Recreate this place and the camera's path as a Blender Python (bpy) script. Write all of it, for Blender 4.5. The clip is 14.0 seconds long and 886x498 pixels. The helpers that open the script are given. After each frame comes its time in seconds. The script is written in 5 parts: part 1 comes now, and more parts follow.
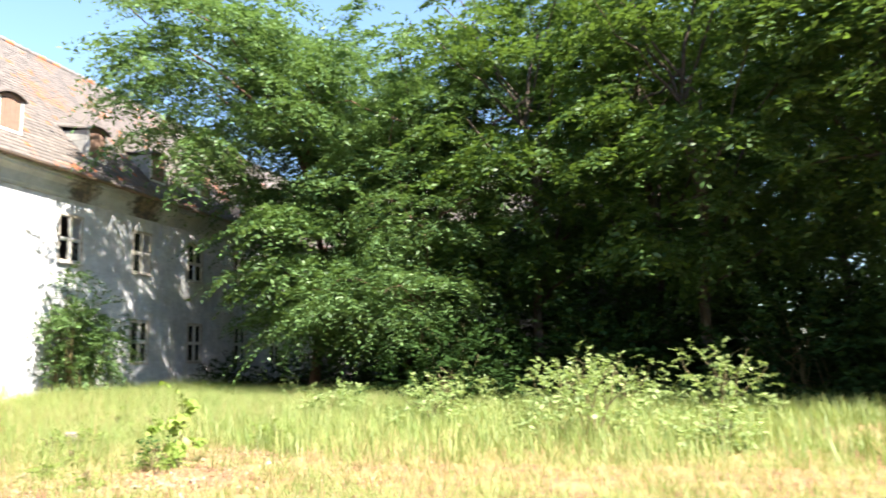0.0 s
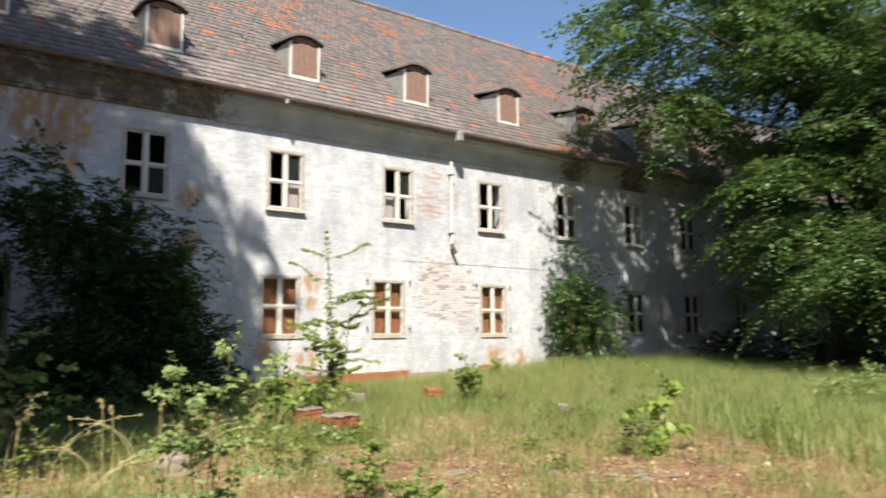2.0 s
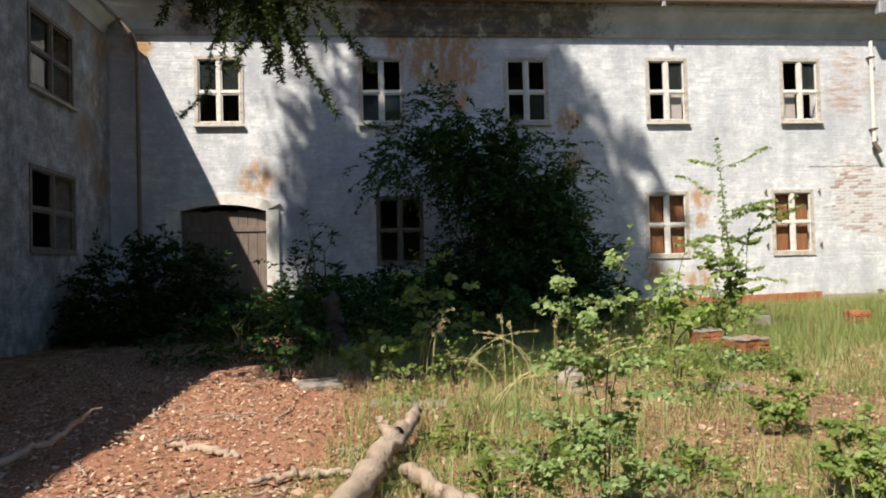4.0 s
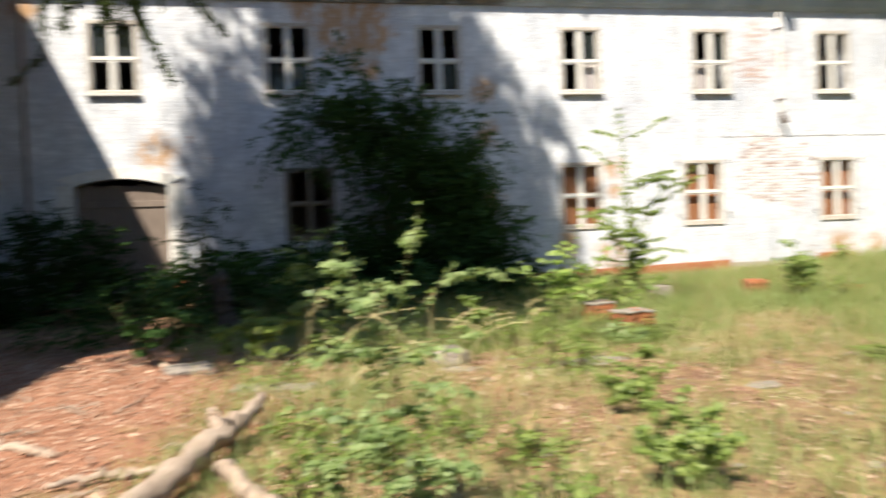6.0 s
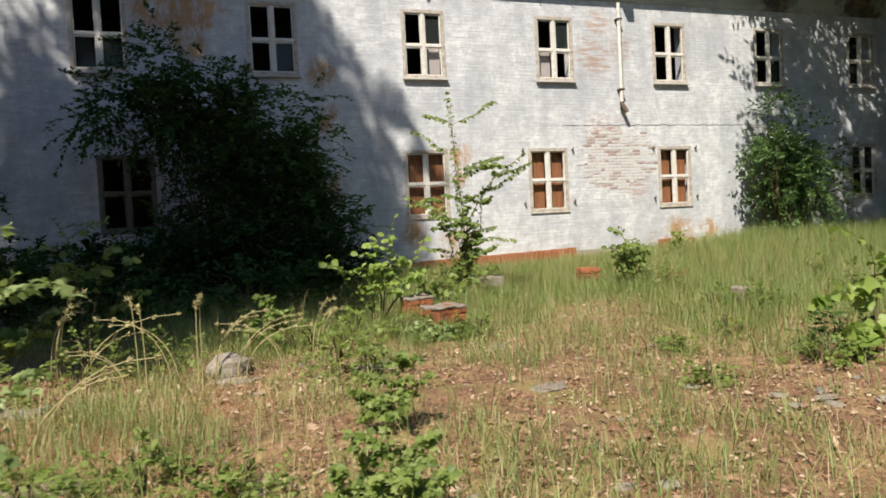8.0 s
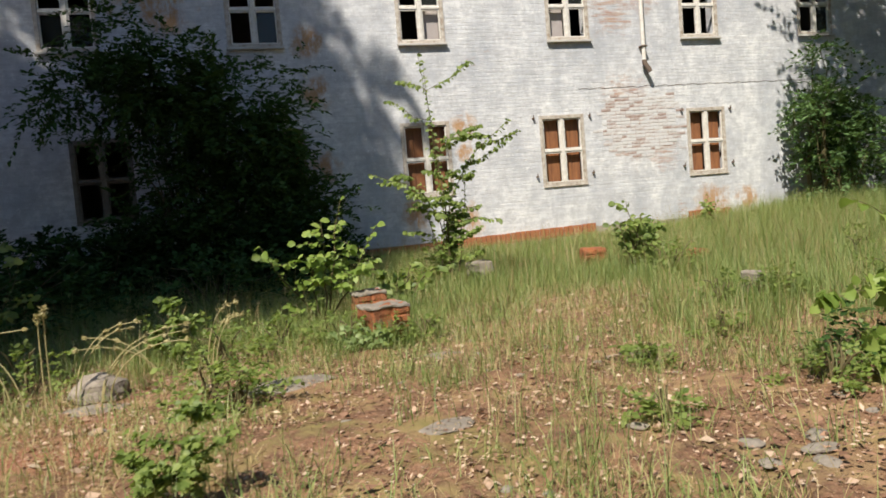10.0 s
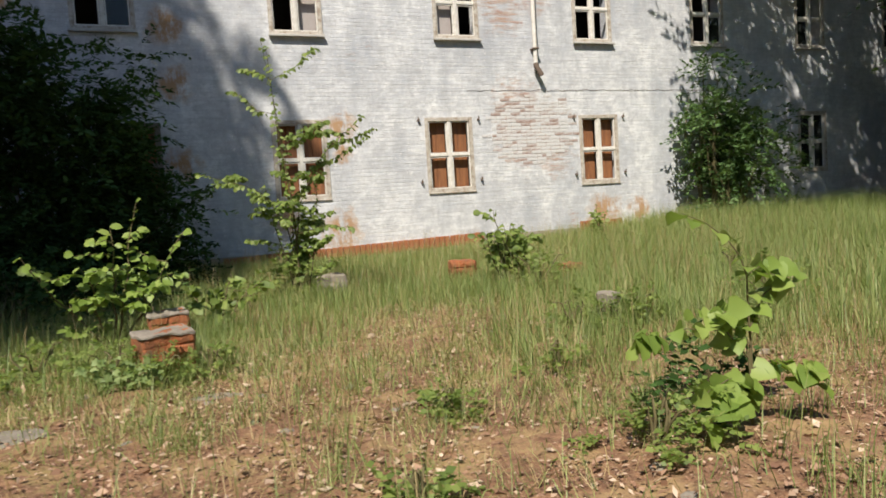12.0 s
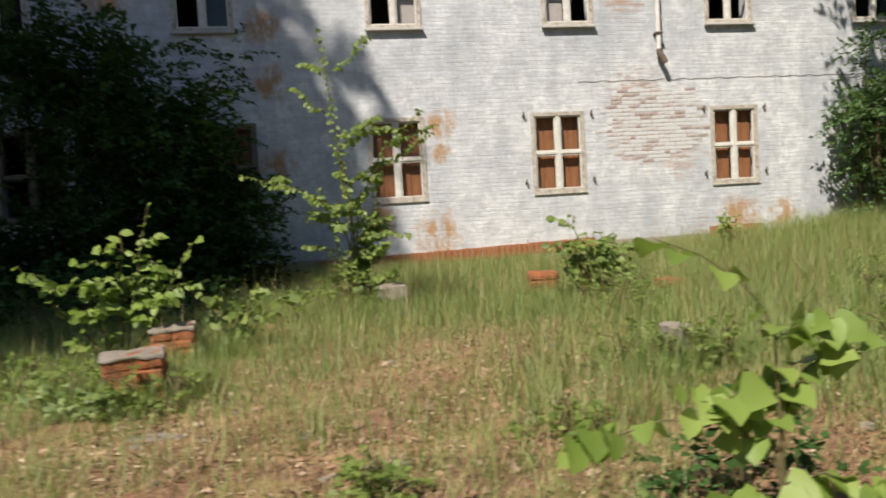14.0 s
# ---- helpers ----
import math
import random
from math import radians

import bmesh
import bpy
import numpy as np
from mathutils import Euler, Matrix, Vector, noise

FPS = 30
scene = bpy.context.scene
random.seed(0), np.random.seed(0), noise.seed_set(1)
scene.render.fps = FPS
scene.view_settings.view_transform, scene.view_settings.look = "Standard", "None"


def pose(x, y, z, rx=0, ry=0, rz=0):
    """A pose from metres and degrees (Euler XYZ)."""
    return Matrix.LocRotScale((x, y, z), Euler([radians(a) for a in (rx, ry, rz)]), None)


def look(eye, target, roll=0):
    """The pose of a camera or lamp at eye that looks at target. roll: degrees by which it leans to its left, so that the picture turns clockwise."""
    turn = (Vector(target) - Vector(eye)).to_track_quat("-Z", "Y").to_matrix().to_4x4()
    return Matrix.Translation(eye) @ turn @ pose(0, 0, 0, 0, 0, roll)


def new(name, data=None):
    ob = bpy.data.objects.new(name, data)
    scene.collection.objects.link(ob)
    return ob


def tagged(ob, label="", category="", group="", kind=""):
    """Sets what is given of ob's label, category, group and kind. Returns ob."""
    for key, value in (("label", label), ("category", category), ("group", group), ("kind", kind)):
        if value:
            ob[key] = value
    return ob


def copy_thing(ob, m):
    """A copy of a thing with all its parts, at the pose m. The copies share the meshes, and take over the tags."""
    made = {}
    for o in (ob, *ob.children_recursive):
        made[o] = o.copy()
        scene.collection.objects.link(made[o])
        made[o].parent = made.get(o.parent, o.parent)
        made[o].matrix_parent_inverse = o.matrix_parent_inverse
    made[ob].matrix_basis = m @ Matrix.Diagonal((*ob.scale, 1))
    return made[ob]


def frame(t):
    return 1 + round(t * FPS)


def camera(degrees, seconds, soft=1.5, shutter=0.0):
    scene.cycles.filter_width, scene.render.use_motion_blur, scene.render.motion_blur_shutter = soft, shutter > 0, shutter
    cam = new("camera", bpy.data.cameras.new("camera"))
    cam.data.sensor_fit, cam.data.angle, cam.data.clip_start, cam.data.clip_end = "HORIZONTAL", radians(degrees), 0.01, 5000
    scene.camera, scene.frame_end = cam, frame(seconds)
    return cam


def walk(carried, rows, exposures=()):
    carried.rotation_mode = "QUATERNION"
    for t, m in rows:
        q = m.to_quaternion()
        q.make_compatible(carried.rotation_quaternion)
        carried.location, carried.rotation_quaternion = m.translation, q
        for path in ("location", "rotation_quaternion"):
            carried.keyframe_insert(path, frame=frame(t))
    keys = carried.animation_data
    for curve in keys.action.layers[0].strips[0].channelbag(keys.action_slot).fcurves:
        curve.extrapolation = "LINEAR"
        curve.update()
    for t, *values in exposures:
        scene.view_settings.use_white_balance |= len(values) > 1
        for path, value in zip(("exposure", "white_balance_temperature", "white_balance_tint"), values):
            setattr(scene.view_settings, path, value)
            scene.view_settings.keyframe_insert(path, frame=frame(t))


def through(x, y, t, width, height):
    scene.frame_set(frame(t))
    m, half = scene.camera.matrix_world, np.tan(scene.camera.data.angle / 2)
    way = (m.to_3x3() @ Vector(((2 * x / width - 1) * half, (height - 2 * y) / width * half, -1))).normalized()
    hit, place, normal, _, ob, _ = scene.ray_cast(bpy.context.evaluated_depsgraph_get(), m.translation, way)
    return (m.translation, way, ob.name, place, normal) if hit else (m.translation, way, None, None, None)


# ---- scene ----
cam = camera(63.15, 14.0, soft=1.7, shutter=0.4)
PATH = [
    (0, (-12.003, -18.722, 1.320), (-10.096, -18.199, 1.622), -1.67),
    (0.5, (-11.553, -18.649, 1.318), (-9.741, -17.860, 1.620), -1.71),
    (1, (-11.149, -18.582, 1.345), (-9.526, -17.444, 1.613), -1.30),
    (1.5, (-10.870, -18.512, 1.397), (-9.475, -17.102, 1.652), -0.64),
    (2, (-10.739, -18.295, 1.407), (-9.574, -16.687, 1.654), -0.51),
    (2.5, (-10.613, -18.194, 1.378), (-9.714, -16.421, 1.606), -1.01),
    (3, (-10.617, -18.063, 1.354), (-9.983, -16.177, 1.559), -0.62),
    (3.5, (-10.578, -17.892, 1.341), (-10.240, -15.927, 1.504), -1.57),
    (3.7, (-10.581, -17.836, 1.334), (-10.317, -15.857, 1.447), -1.63),
    (5.8, (-9.918, -17.511, 1.345), (-9.807, -15.515, 1.299), -1.39),
    (6, (-9.804, -17.549, 1.357), (-9.442, -15.582, 1.327), -2.27),
    (6.5, (-9.618, -17.554, 1.401), (-8.948, -15.671, 1.338), -3.97),
    (7, (-9.157, -17.421, 1.377), (-8.480, -15.539, 1.343), -2.85),
    (7.5, (-8.966, -17.195, 1.357), (-8.213, -15.346, 1.240), -3.18),
    (7.7, (-8.885, -17.138, 1.343), (-8.178, -15.268, 1.271), -2.73),
    (9.8, (-7.280, -16.178, 1.316), (-6.707, -14.266, 1.195), -4.27),
    (10, (-7.175, -16.086, 1.321), (-6.643, -14.163, 1.190), -4.81),
    (10.5, (-6.889, -15.914, 1.347), (-6.299, -14.007, 1.236), -3.49),
    (11, (-6.521, -15.758, 1.309), (-5.926, -13.849, 1.239), -3.58),
    (11.5, (-6.204, -15.547, 1.285), (-5.508, -13.675, 1.180), -3.56),
    (12, (-5.913, -15.302, 1.256), (-5.176, -13.448, 1.125), -3.68),
    (12.5, (-5.601, -15.110, 1.209), (-5.089, -13.184, 1.045), -2.72),
    (13, (-5.321, -14.934, 1.232), (-5.049, -12.955, 1.137), -3.74),
    (13.5, (-4.992, -14.747, 1.236), (-4.755, -12.762, 1.170), -5.06),
    (14, (-4.564, -14.571, 1.259), (-4.229, -12.602, 1.150), -3.40),
]
EXPOSURES = ((0.0, 2.38), (0.5, 2.15), (1.0, 1.85), (1.5, 1.45), (2.0, 1.03), (2.5, 0.93), (3.0, 0.82), (3.7, 0.8), (5.8, 1.3), (6.5, 1.1), (7.0, 0.92), (7.7, 0.7), (10.0, 0.6), (14.0, 0.53))
walk(cam, [(t, look(eye, target, roll)) for t, eye, target, roll in PATH], EXPOSURES)

# ---- world and sun ----
SUN_WAY = Vector((0.75, 1.0, -1.6))
world = bpy.data.worlds.new("sky")
scene.world = world
world.use_nodes = True
sky = world.node_tree.nodes.new("ShaderNodeTexSky")
sky.sky_type, sky.sun_disc = "NISHITA", False
sky.air_density, sky.dust_density, sky.ozone_density = 1.0, 0.2, 3.0
sky.sun_elevation = math.atan2(1.6, 1.25)
sky.sun_rotation = math.atan2(-0.75, -1.0)
world.node_tree.links.new(sky.outputs[0], world.node_tree.nodes["Background"].inputs[0])
world.node_tree.nodes["Background"].inputs[1].default_value = 0.085
sun = new("sun", bpy.data.lights.new("sun", "SUN"))
sun.data.energy, sun.data.angle, sun.data.color = 5.0, radians(0.55), (1.0, 0.93, 0.82)
sun.rotation_euler = SUN_WAY.to_track_quat("-Z", "Y").to_euler()

rng = np.random.default_rng(7)


# ---- materials ----
class Nodes:
    """A short way to write node trees."""

    def __init__(self, name, roughness=0.8, metal=0.0, spec=0.35):
        self.mat = bpy.data.materials.new(name)
        self.mat.use_nodes = True
        self.t = self.mat.node_tree
        self.b = self.t.nodes["Principled BSDF"]
        self.b.inputs["Roughness"].default_value = roughness
        self.b.inputs["Metallic"].default_value = metal
        self.b.inputs["Specular IOR Level"].default_value = spec
        self.co = self.t.nodes.new("ShaderNodeTexCoord").outputs["Object"]

    def n(self, kind, **inputs):
        node = self.t.nodes.new("ShaderNode" + kind)
        for key, value in inputs.items():
            key = key.replace("_", " ")
            self.put(node.inputs[key], value)
        return node

    def put(self, socket, value):
        if isinstance(value, bpy.types.NodeSocket):
            self.t.links.new(value, socket)
        else:
            socket.default_value = value

    def noise(self, scale, detail=4.0, rough=0.6, vector=None):
        return self.n("TexNoise", Vector=vector or self.co, Scale=scale, Detail=detail, Roughness=rough).outputs[0]

    def ramp(self, fac, *stops):
        node = self.n("ValToRGB", Fac=fac)
        e = node.color_ramp.elements
        while len(e) < len(stops):
            e.new(0.5)
        for el, (p, c) in zip(e, stops):
            el.position, el.color = p, (*c, 1.0) if len(c) == 3 else c
        return node.outputs[0]

    def mask(self, fac, low, high):
        node = self.n("MapRange", Value=fac, From_Min=low, From_Max=high)
        node.clamp = True
        return node.outputs[0]

    def mix(self, fac, a, b, blend="MIX"):
        node = self.t.nodes.new("ShaderNodeMix")
        node.data_type, node.blend_type = "RGBA", blend
        self.put(node.inputs[0], fac)
        for k, v in ((6, a), (7, b)):
            self.put(node.inputs[k], v if isinstance(v, bpy.types.NodeSocket) else (*v, 1.0))
        return node.outputs[2]

    def math(self, op, a, b=0.0, c=0.0):
        node = self.t.nodes.new("ShaderNodeMath")
        node.operation, node.use_clamp = op, False
        for s, v in zip(node.inputs, (a, b, c)):
            self.put(s, v)
        return node.outputs[0]

    def spot(self, place, radius, edge, wobble):
        """1 inside a ragged round patch, 0 outside."""
        d = self.t.nodes.new("ShaderNodeVectorMath")
        d.operation = "DISTANCE"
        self.put(d.inputs[0], self.co)
        d.inputs[1].default_value = place
        return self.mask(self.math("ADD", d.outputs["Value"], self.math("MULTIPLY", self.math("SUBTRACT", wobble, 0.5), radius * 3.2)), radius + edge * 0.6, radius - edge * 0.6)

    def bump(self, height, strength=0.4, distance=0.01, normal=None):
        node = self.n("Bump", Height=height, Strength=strength, Distance=distance)
        if normal:
            self.put(node.inputs["Normal"], normal)
        self.put(self.b.inputs["Normal"], node.outputs[0])
        return node.outputs[0]

    def done(self, color):
        self.put(self.b.inputs["Base Color"], color)
        return self.mat


def plain(name, a, b, scale=6.0, fine=60.0, roughness=0.8, metal=0.0, bump=0.3, stretch=(1, 1, 1), depth=0.005):
    """Two colours mixed at two scales, with fine relief."""
    m = Nodes(name, roughness, metal)
    v = m.n("Mapping", Vector=m.co, Scale=stretch).outputs[0]
    big, small = m.noise(scale, 5, 0.65, v), m.noise(fine, 3, 0.7, v)
    fac = m.mask(m.math("ADD", m.math("MULTIPLY", big, 0.7), m.math("MULTIPLY", small, 0.3)), 0.3, 0.7)
    m.bump(m.math("ADD", big, small), bump, depth)
    return m.done(m.mix(fac, a, b))


def leaf_material(name, a, b, c, through=0.35, glow=(0.25, 0.38, 0.04), dull=False):
    """Leaves: colour by leaf, light that passes through the blade."""
    m = Nodes(name, 0.8 if dull else 0.5, 0.0, 0.08 if dull else 0.4)
    info = m.t.nodes.new("ShaderNodeNewGeometry")
    big = m.noise(0.6, 2)
    col = m.ramp(m.math("ADD", m.math("MULTIPLY", info.outputs["Random Per Island"], 0.7), m.math("MULTIPLY", big, 0.3)), (0.15, a), (0.5, b), (0.9, c))
    m.put(m.b.inputs["Base Color"], col)
    tr = m.n("BsdfTranslucent", Color=m.mix(0.5, col, glow))
    mixed = m.n("MixShader", Fac=through)
    m.put(mixed.inputs[1], m.b.outputs[0])
    m.put(mixed.inputs[2], tr.outputs[0])
    m.t.links.new(mixed.outputs[0], m.t.nodes["Material Output"].inputs[0])
    return m.mat


def painted_brick(name, across, grime_shade=0.0):
    """White limewash over brick courses, worn through in places. across: the axis along the wall. The last value mixes
    in grime and painted-in shade.
    """
    m = Nodes(name, 0.88, 0.0, 0.2)
    xyz = m.n("SeparateXYZ", Vector=m.co)
    flat = m.n("CombineXYZ", X=xyz.outputs[across], Y=xyz.outputs[2])
    wob = m.noise(3.0, 3)
    bent = m.n("VectorMath")
    m.put(bent.inputs[0], flat.outputs[0])
    m.put(bent.inputs[1], m.n("CombineXYZ", X=m.math("MULTIPLY", wob, 0.03), Y=m.math("MULTIPLY", wob, 0.02)).outputs[0])
    brick = m.n("TexBrick", Vector=bent.outputs[0], Scale=1.0, Mortar_Size=0.007, Mortar_Smooth=0.5, Brick_Width=0.26, Row_Height=0.083)
    brick.offset = 0.5
    m.put(brick.inputs["Color1"], (0.36, 0.17, 0.10, 1))
    m.put(brick.inputs["Color2"], (0.44, 0.26, 0.16, 1))
    m.put(brick.inputs["Mortar"], (0.42, 0.38, 0.33, 1))
    large, mid, fine = m.noise(0.45, 7, 0.68), m.noise(2.3, 8, 0.75), m.noise(26.0, 4, 0.7)
    streak = m.noise(1.0, 5, 0.65, m.n("Mapping", Vector=m.co, Scale=(1.3, 1.3, 0.55)).outputs[0])
    course = m.noise(1.0, 4, 0.6, m.n("Mapping", Vector=m.co, Scale=(2.2, 2.2, 12.0)).outputs[0])
    white = m.mix(m.mask(mid, 0.3, 0.7), (0.83, 0.825, 0.81), (0.58, 0.59, 0.61))
    grey = m.mix(m.mask(m.math("ADD", m.math("MULTIPLY", large, 0.5), m.math("MULTIPLY", streak, 0.5)), 0.45, 0.62), white, (0.40, 0.42, 0.46))
    blotch, flake = m.noise(3.4, 8, 0.82), m.noise(9.0, 6, 0.8)
    grey = m.mix(m.math("MULTIPLY", m.mask(blotch, 0.45, 0.60), 0.72), grey, (0.42, 0.425, 0.44))
    grey = m.mix(m.math("MULTIPLY", m.mask(course, 0.46, 0.62), 0.42), grey, (0.40, 0.40, 0.42))
    grey = m.mix(m.math("MULTIPLY", m.mask(flake, 0.56, 0.62), 0.5), grey, (0.80, 0.79, 0.77))
    grey = m.mix(m.math("MULTIPLY", brick.outputs["Fac"], m.math("MULTIPLY", m.mask(flake, 0.42, 0.66), 0.42)), grey, (0.33, 0.31, 0.30))
    worn = m.mask(m.math("ADD", m.math("ADD", m.math("MULTIPLY", large, 0.35), m.math("MULTIPLY", mid, 0.35)), m.math("MULTIPLY", course, 0.3)), 0.585, 0.64)
    patches = worn
    for place, radius in (((2.6, 0, 2.75), 0.75), ((2.3, 0, 3.4), 0.6), ((3.2, 0, 2.2), 0.45), ((2.0, 0, 5.6), 0.5), ((2.9, 0, 5.9), 0.3), ((2.2, 0, 6.5), 0.35)):
        patches = m.math("MAXIMUM", patches, m.math("MULTIPLY", m.spot(place, radius, 0.25, m.noise(4.0, 5, 0.8)), m.mask(course, 0.40, 0.62)))
    col = m.mix(m.math("MULTIPLY", patches, 0.75), grey, brick.outputs["Color"])
    stain = m.spot((-8.6, 0, 6.6), 0.95, 0.3, mid)
    for place, radius in (((-8.3, 0, 5.6), 0.35), ((-5.4, 0, 5.0), 0.3), ((-5.3, 0, 3.9), 0.3), ((-5.3, 0, 2.3), 0.3), ((-13.2, 0, 3.55), 0.42), ((-9.7, 0, 6.95), 0.35), ((-2.0, 0, 3.0), 0.28), ((-2.0, 0, 2.4), 0.18), ((-2.2, 0, 0.75), 0.4), ((-3.3, 0, 1.1), 0.3), ((4.6, 0, 0.75), 0.4), ((5.6, 0, 0.75), 0.3), ((-15.9, 0, 6.9), 0.3),
                          ((-16.6, -0.7, 5.5), 0.5), ((-16.6, -0.6, 6.6), 0.5), ((-16.6, -1.4, 4.4), 0.5), ((-16.6, -0.6, 3.6), 0.45), ((-16.6, -1.9, 6.9), 0.35), ((-16.6, -2.0, 0.9), 0.3)):
        stain = m.math("MAXIMUM", stain, m.spot(place, radius, radius * 0.6, mid))
    ragged = m.noise(1.0, 8, 0.72, m.n("Mapping", Vector=m.co, Scale=(4.5, 4.5, 2.0)).outputs[0])
    stain = m.math("MULTIPLY", stain, m.mask(ragged, 0.39, 0.52))
    col = m.mix(m.math("MULTIPLY", stain, 0.85), col, m.mix(fine, (0.36, 0.17, 0.05), (0.46, 0.27, 0.11)))
    height = m.math("ADD", m.math("MULTIPLY", m.math("MULTIPLY", brick.outputs["Fac"], m.mask(flake, 0.38, 0.62)), -0.5), m.math("ADD", m.math("MULTIPLY", fine, 0.35), m.math("ADD", m.math("MULTIPLY", course, 0.7), m.math("MULTIPLY", flake, 0.7))))
    m.bump(height, 0.75, 0.018)
    # one grey stands for the wing's grime and for the shade on it
    if grime_shade:
        col = m.mix(m.math("MULTIPLY", m.mask(mid, 0.3, 0.6), grime_shade), col, (0.20, 0.185, 0.155))
    return m.done(col)


def cornice_plaster():
    """Grey-green plaster with soot and rust where the gutter has leaked."""
    m = Nodes("cornice_plaster", 0.9, 0.0, 0.2)
    big, mid, fine = m.noise(1.2, 5, 0.65), m.noise(3.5, 6, 0.75), m.noise(30, 3, 0.7)
    col = m.mix(m.mask(big, 0.35, 0.65), (0.52, 0.54, 0.51), (0.36, 0.37, 0.35))
    soot = m.spot((-9.8, -0.2, 7.5), 1.0, 0.5, mid)
    for x, radius in ((-8.2, 0.9), (-6.9, 1.1), (-5.4, 0.8), (-14.6, 0.4), (8.4, 0.6), (11.6, 0.8)):
        soot = m.math("MAXIMUM", soot, m.spot((x, -0.2, 7.5), radius, 0.4, mid))
    col = m.mix(m.math("MULTIPLY", soot, 0.85), col, m.mix(m.mask(mid, 0.45, 0.6), (0.055, 0.045, 0.035), (0.24, 0.17, 0.10)))
    m.bump(m.math("ADD", mid, fine), 0.4, 0.01)
    return m.done(col)


CORNICE = cornice_plaster()
WALL = painted_brick("painted_brick", 0)
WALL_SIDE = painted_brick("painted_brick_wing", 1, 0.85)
PEELING = plain("peeling_frame", (0.66, 0.63, 0.57), (0.24, 0.17, 0.11), 11, 45, 0.75, bump=0.6)
# frame colour darkened to hold the shade over the windows that use it
SHADED_FRAME = plain("shaded_frame_grey", (0.26, 0.23, 0.19), (0.13, 0.10, 0.075), 9, 45, 0.85, bump=0.5)
OLD_PAINT = plain("old_white_paint", (0.80, 0.785, 0.74), (0.50, 0.45, 0.38), 7, 55, 0.6, bump=0.4)
SILL = plain("sill_paint", (0.55, 0.53, 0.49), (0.36, 0.33, 0.30), 4, 50)
BOARD = plain("brown_board", (0.33, 0.14, 0.055), (0.13, 0.055, 0.03), 2.2, 40, 0.65, stretch=(6, 6, 0.8))
GREY_BOARD = plain("grey_board", (0.40, 0.36, 0.34), (0.30, 0.26, 0.25), 3, 40)
DORMER_BOARD = plain("weathered_board", (0.30, 0.19, 0.14), (0.18, 0.11, 0.085), 8, 50, 0.85)
SHINGLE = plain("cheek_shingle", (0.36, 0.35, 0.32), (0.22, 0.21, 0.19), 5, 40)
FELT = plain("roof_felt", (0.10, 0.09, 0.085), (0.17, 0.14, 0.12), 4, 40)
ZINC = plain("zinc", (0.50, 0.51, 0.52), (0.36, 0.36, 0.36), 5, 60, 0.5, 0.5)
RUST = plain("rusty_gutter", (0.16, 0.12, 0.10), (0.26, 0.19, 0.14), 3, 40, 0.8)
IRON = plain("old_iron", (0.10, 0.075, 0.06), (0.17, 0.12, 0.09), 20, 90, 0.8)
DOORWOOD = plain("old_door_wood", (0.24, 0.185, 0.145), (0.10, 0.075, 0.06), 4, 50, 0.8, stretch=(5, 5, 0.6))
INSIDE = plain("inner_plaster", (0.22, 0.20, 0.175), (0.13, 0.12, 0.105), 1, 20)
PLINTH = plain("plinth_brick", (0.36, 0.13, 0.055), (0.22, 0.085, 0.04), 6, 60)
MORTAR = plain("mortar", (0.36, 0.32, 0.27), (0.26, 0.23, 0.20), 8, 60)
RAW_BRICK = plain("raw_brick", (0.44, 0.135, 0.045), (0.12, 0.065, 0.04), 9, 60, 0.9, bump=0.9, depth=0.015)
CONCRETE = plain("old_concrete", (0.31, 0.27, 0.22), (0.14, 0.115, 0.09), 6, 60, 0.9, bump=0.7, depth=0.01)
BARK = plain("bark", (0.13, 0.10, 0.075), (0.065, 0.05, 0.04), 4, 30, 0.95, bump=0.9, stretch=(4, 4, 0.8), depth=0.03)
RED_BARK = plain("reddish_bark", (0.19, 0.11, 0.07), (0.09, 0.055, 0.04), 4, 30, 0.95, bump=0.9, stretch=(4, 4, 0.8), depth=0.03)
DEADWOOD = plain("dead_wood", (0.42, 0.33, 0.25), (0.24, 0.17, 0.12), 5, 50, 0.9, bump=0.8, depth=0.015)
TWIG = plain("green_twig", (0.14, 0.12, 0.05), (0.09, 0.07, 0.035), 8, 50)
ROCK = plain("rock", (0.34, 0.29, 0.235), (0.17, 0.14, 0.11), 5, 40, 0.95, bump=0.8, depth=0.02)


def brick_paint(name):
    """Single bricks: worn paint and bare clay by piece."""
    m = Nodes(name, 0.9, 0.0, 0.2)
    r = m.t.nodes.new("ShaderNodeObjectInfo").outputs["Random"]
    big, fine = m.noise(5, 7, 0.8), m.noise(60, 3)
    clay = m.mix(r, (0.36, 0.20, 0.13), (0.30, 0.20, 0.16))
    paint = m.mix(big, (0.70, 0.69, 0.67), (0.46, 0.45, 0.45))
    m.bump(fine, 0.6, 0.006)
    return m.done(m.mix(m.mask(m.math("ADD", m.math("MULTIPLY", r, 0.25), m.math("MULTIPLY", big, 0.75)), 0.50, 0.66), paint, clay))


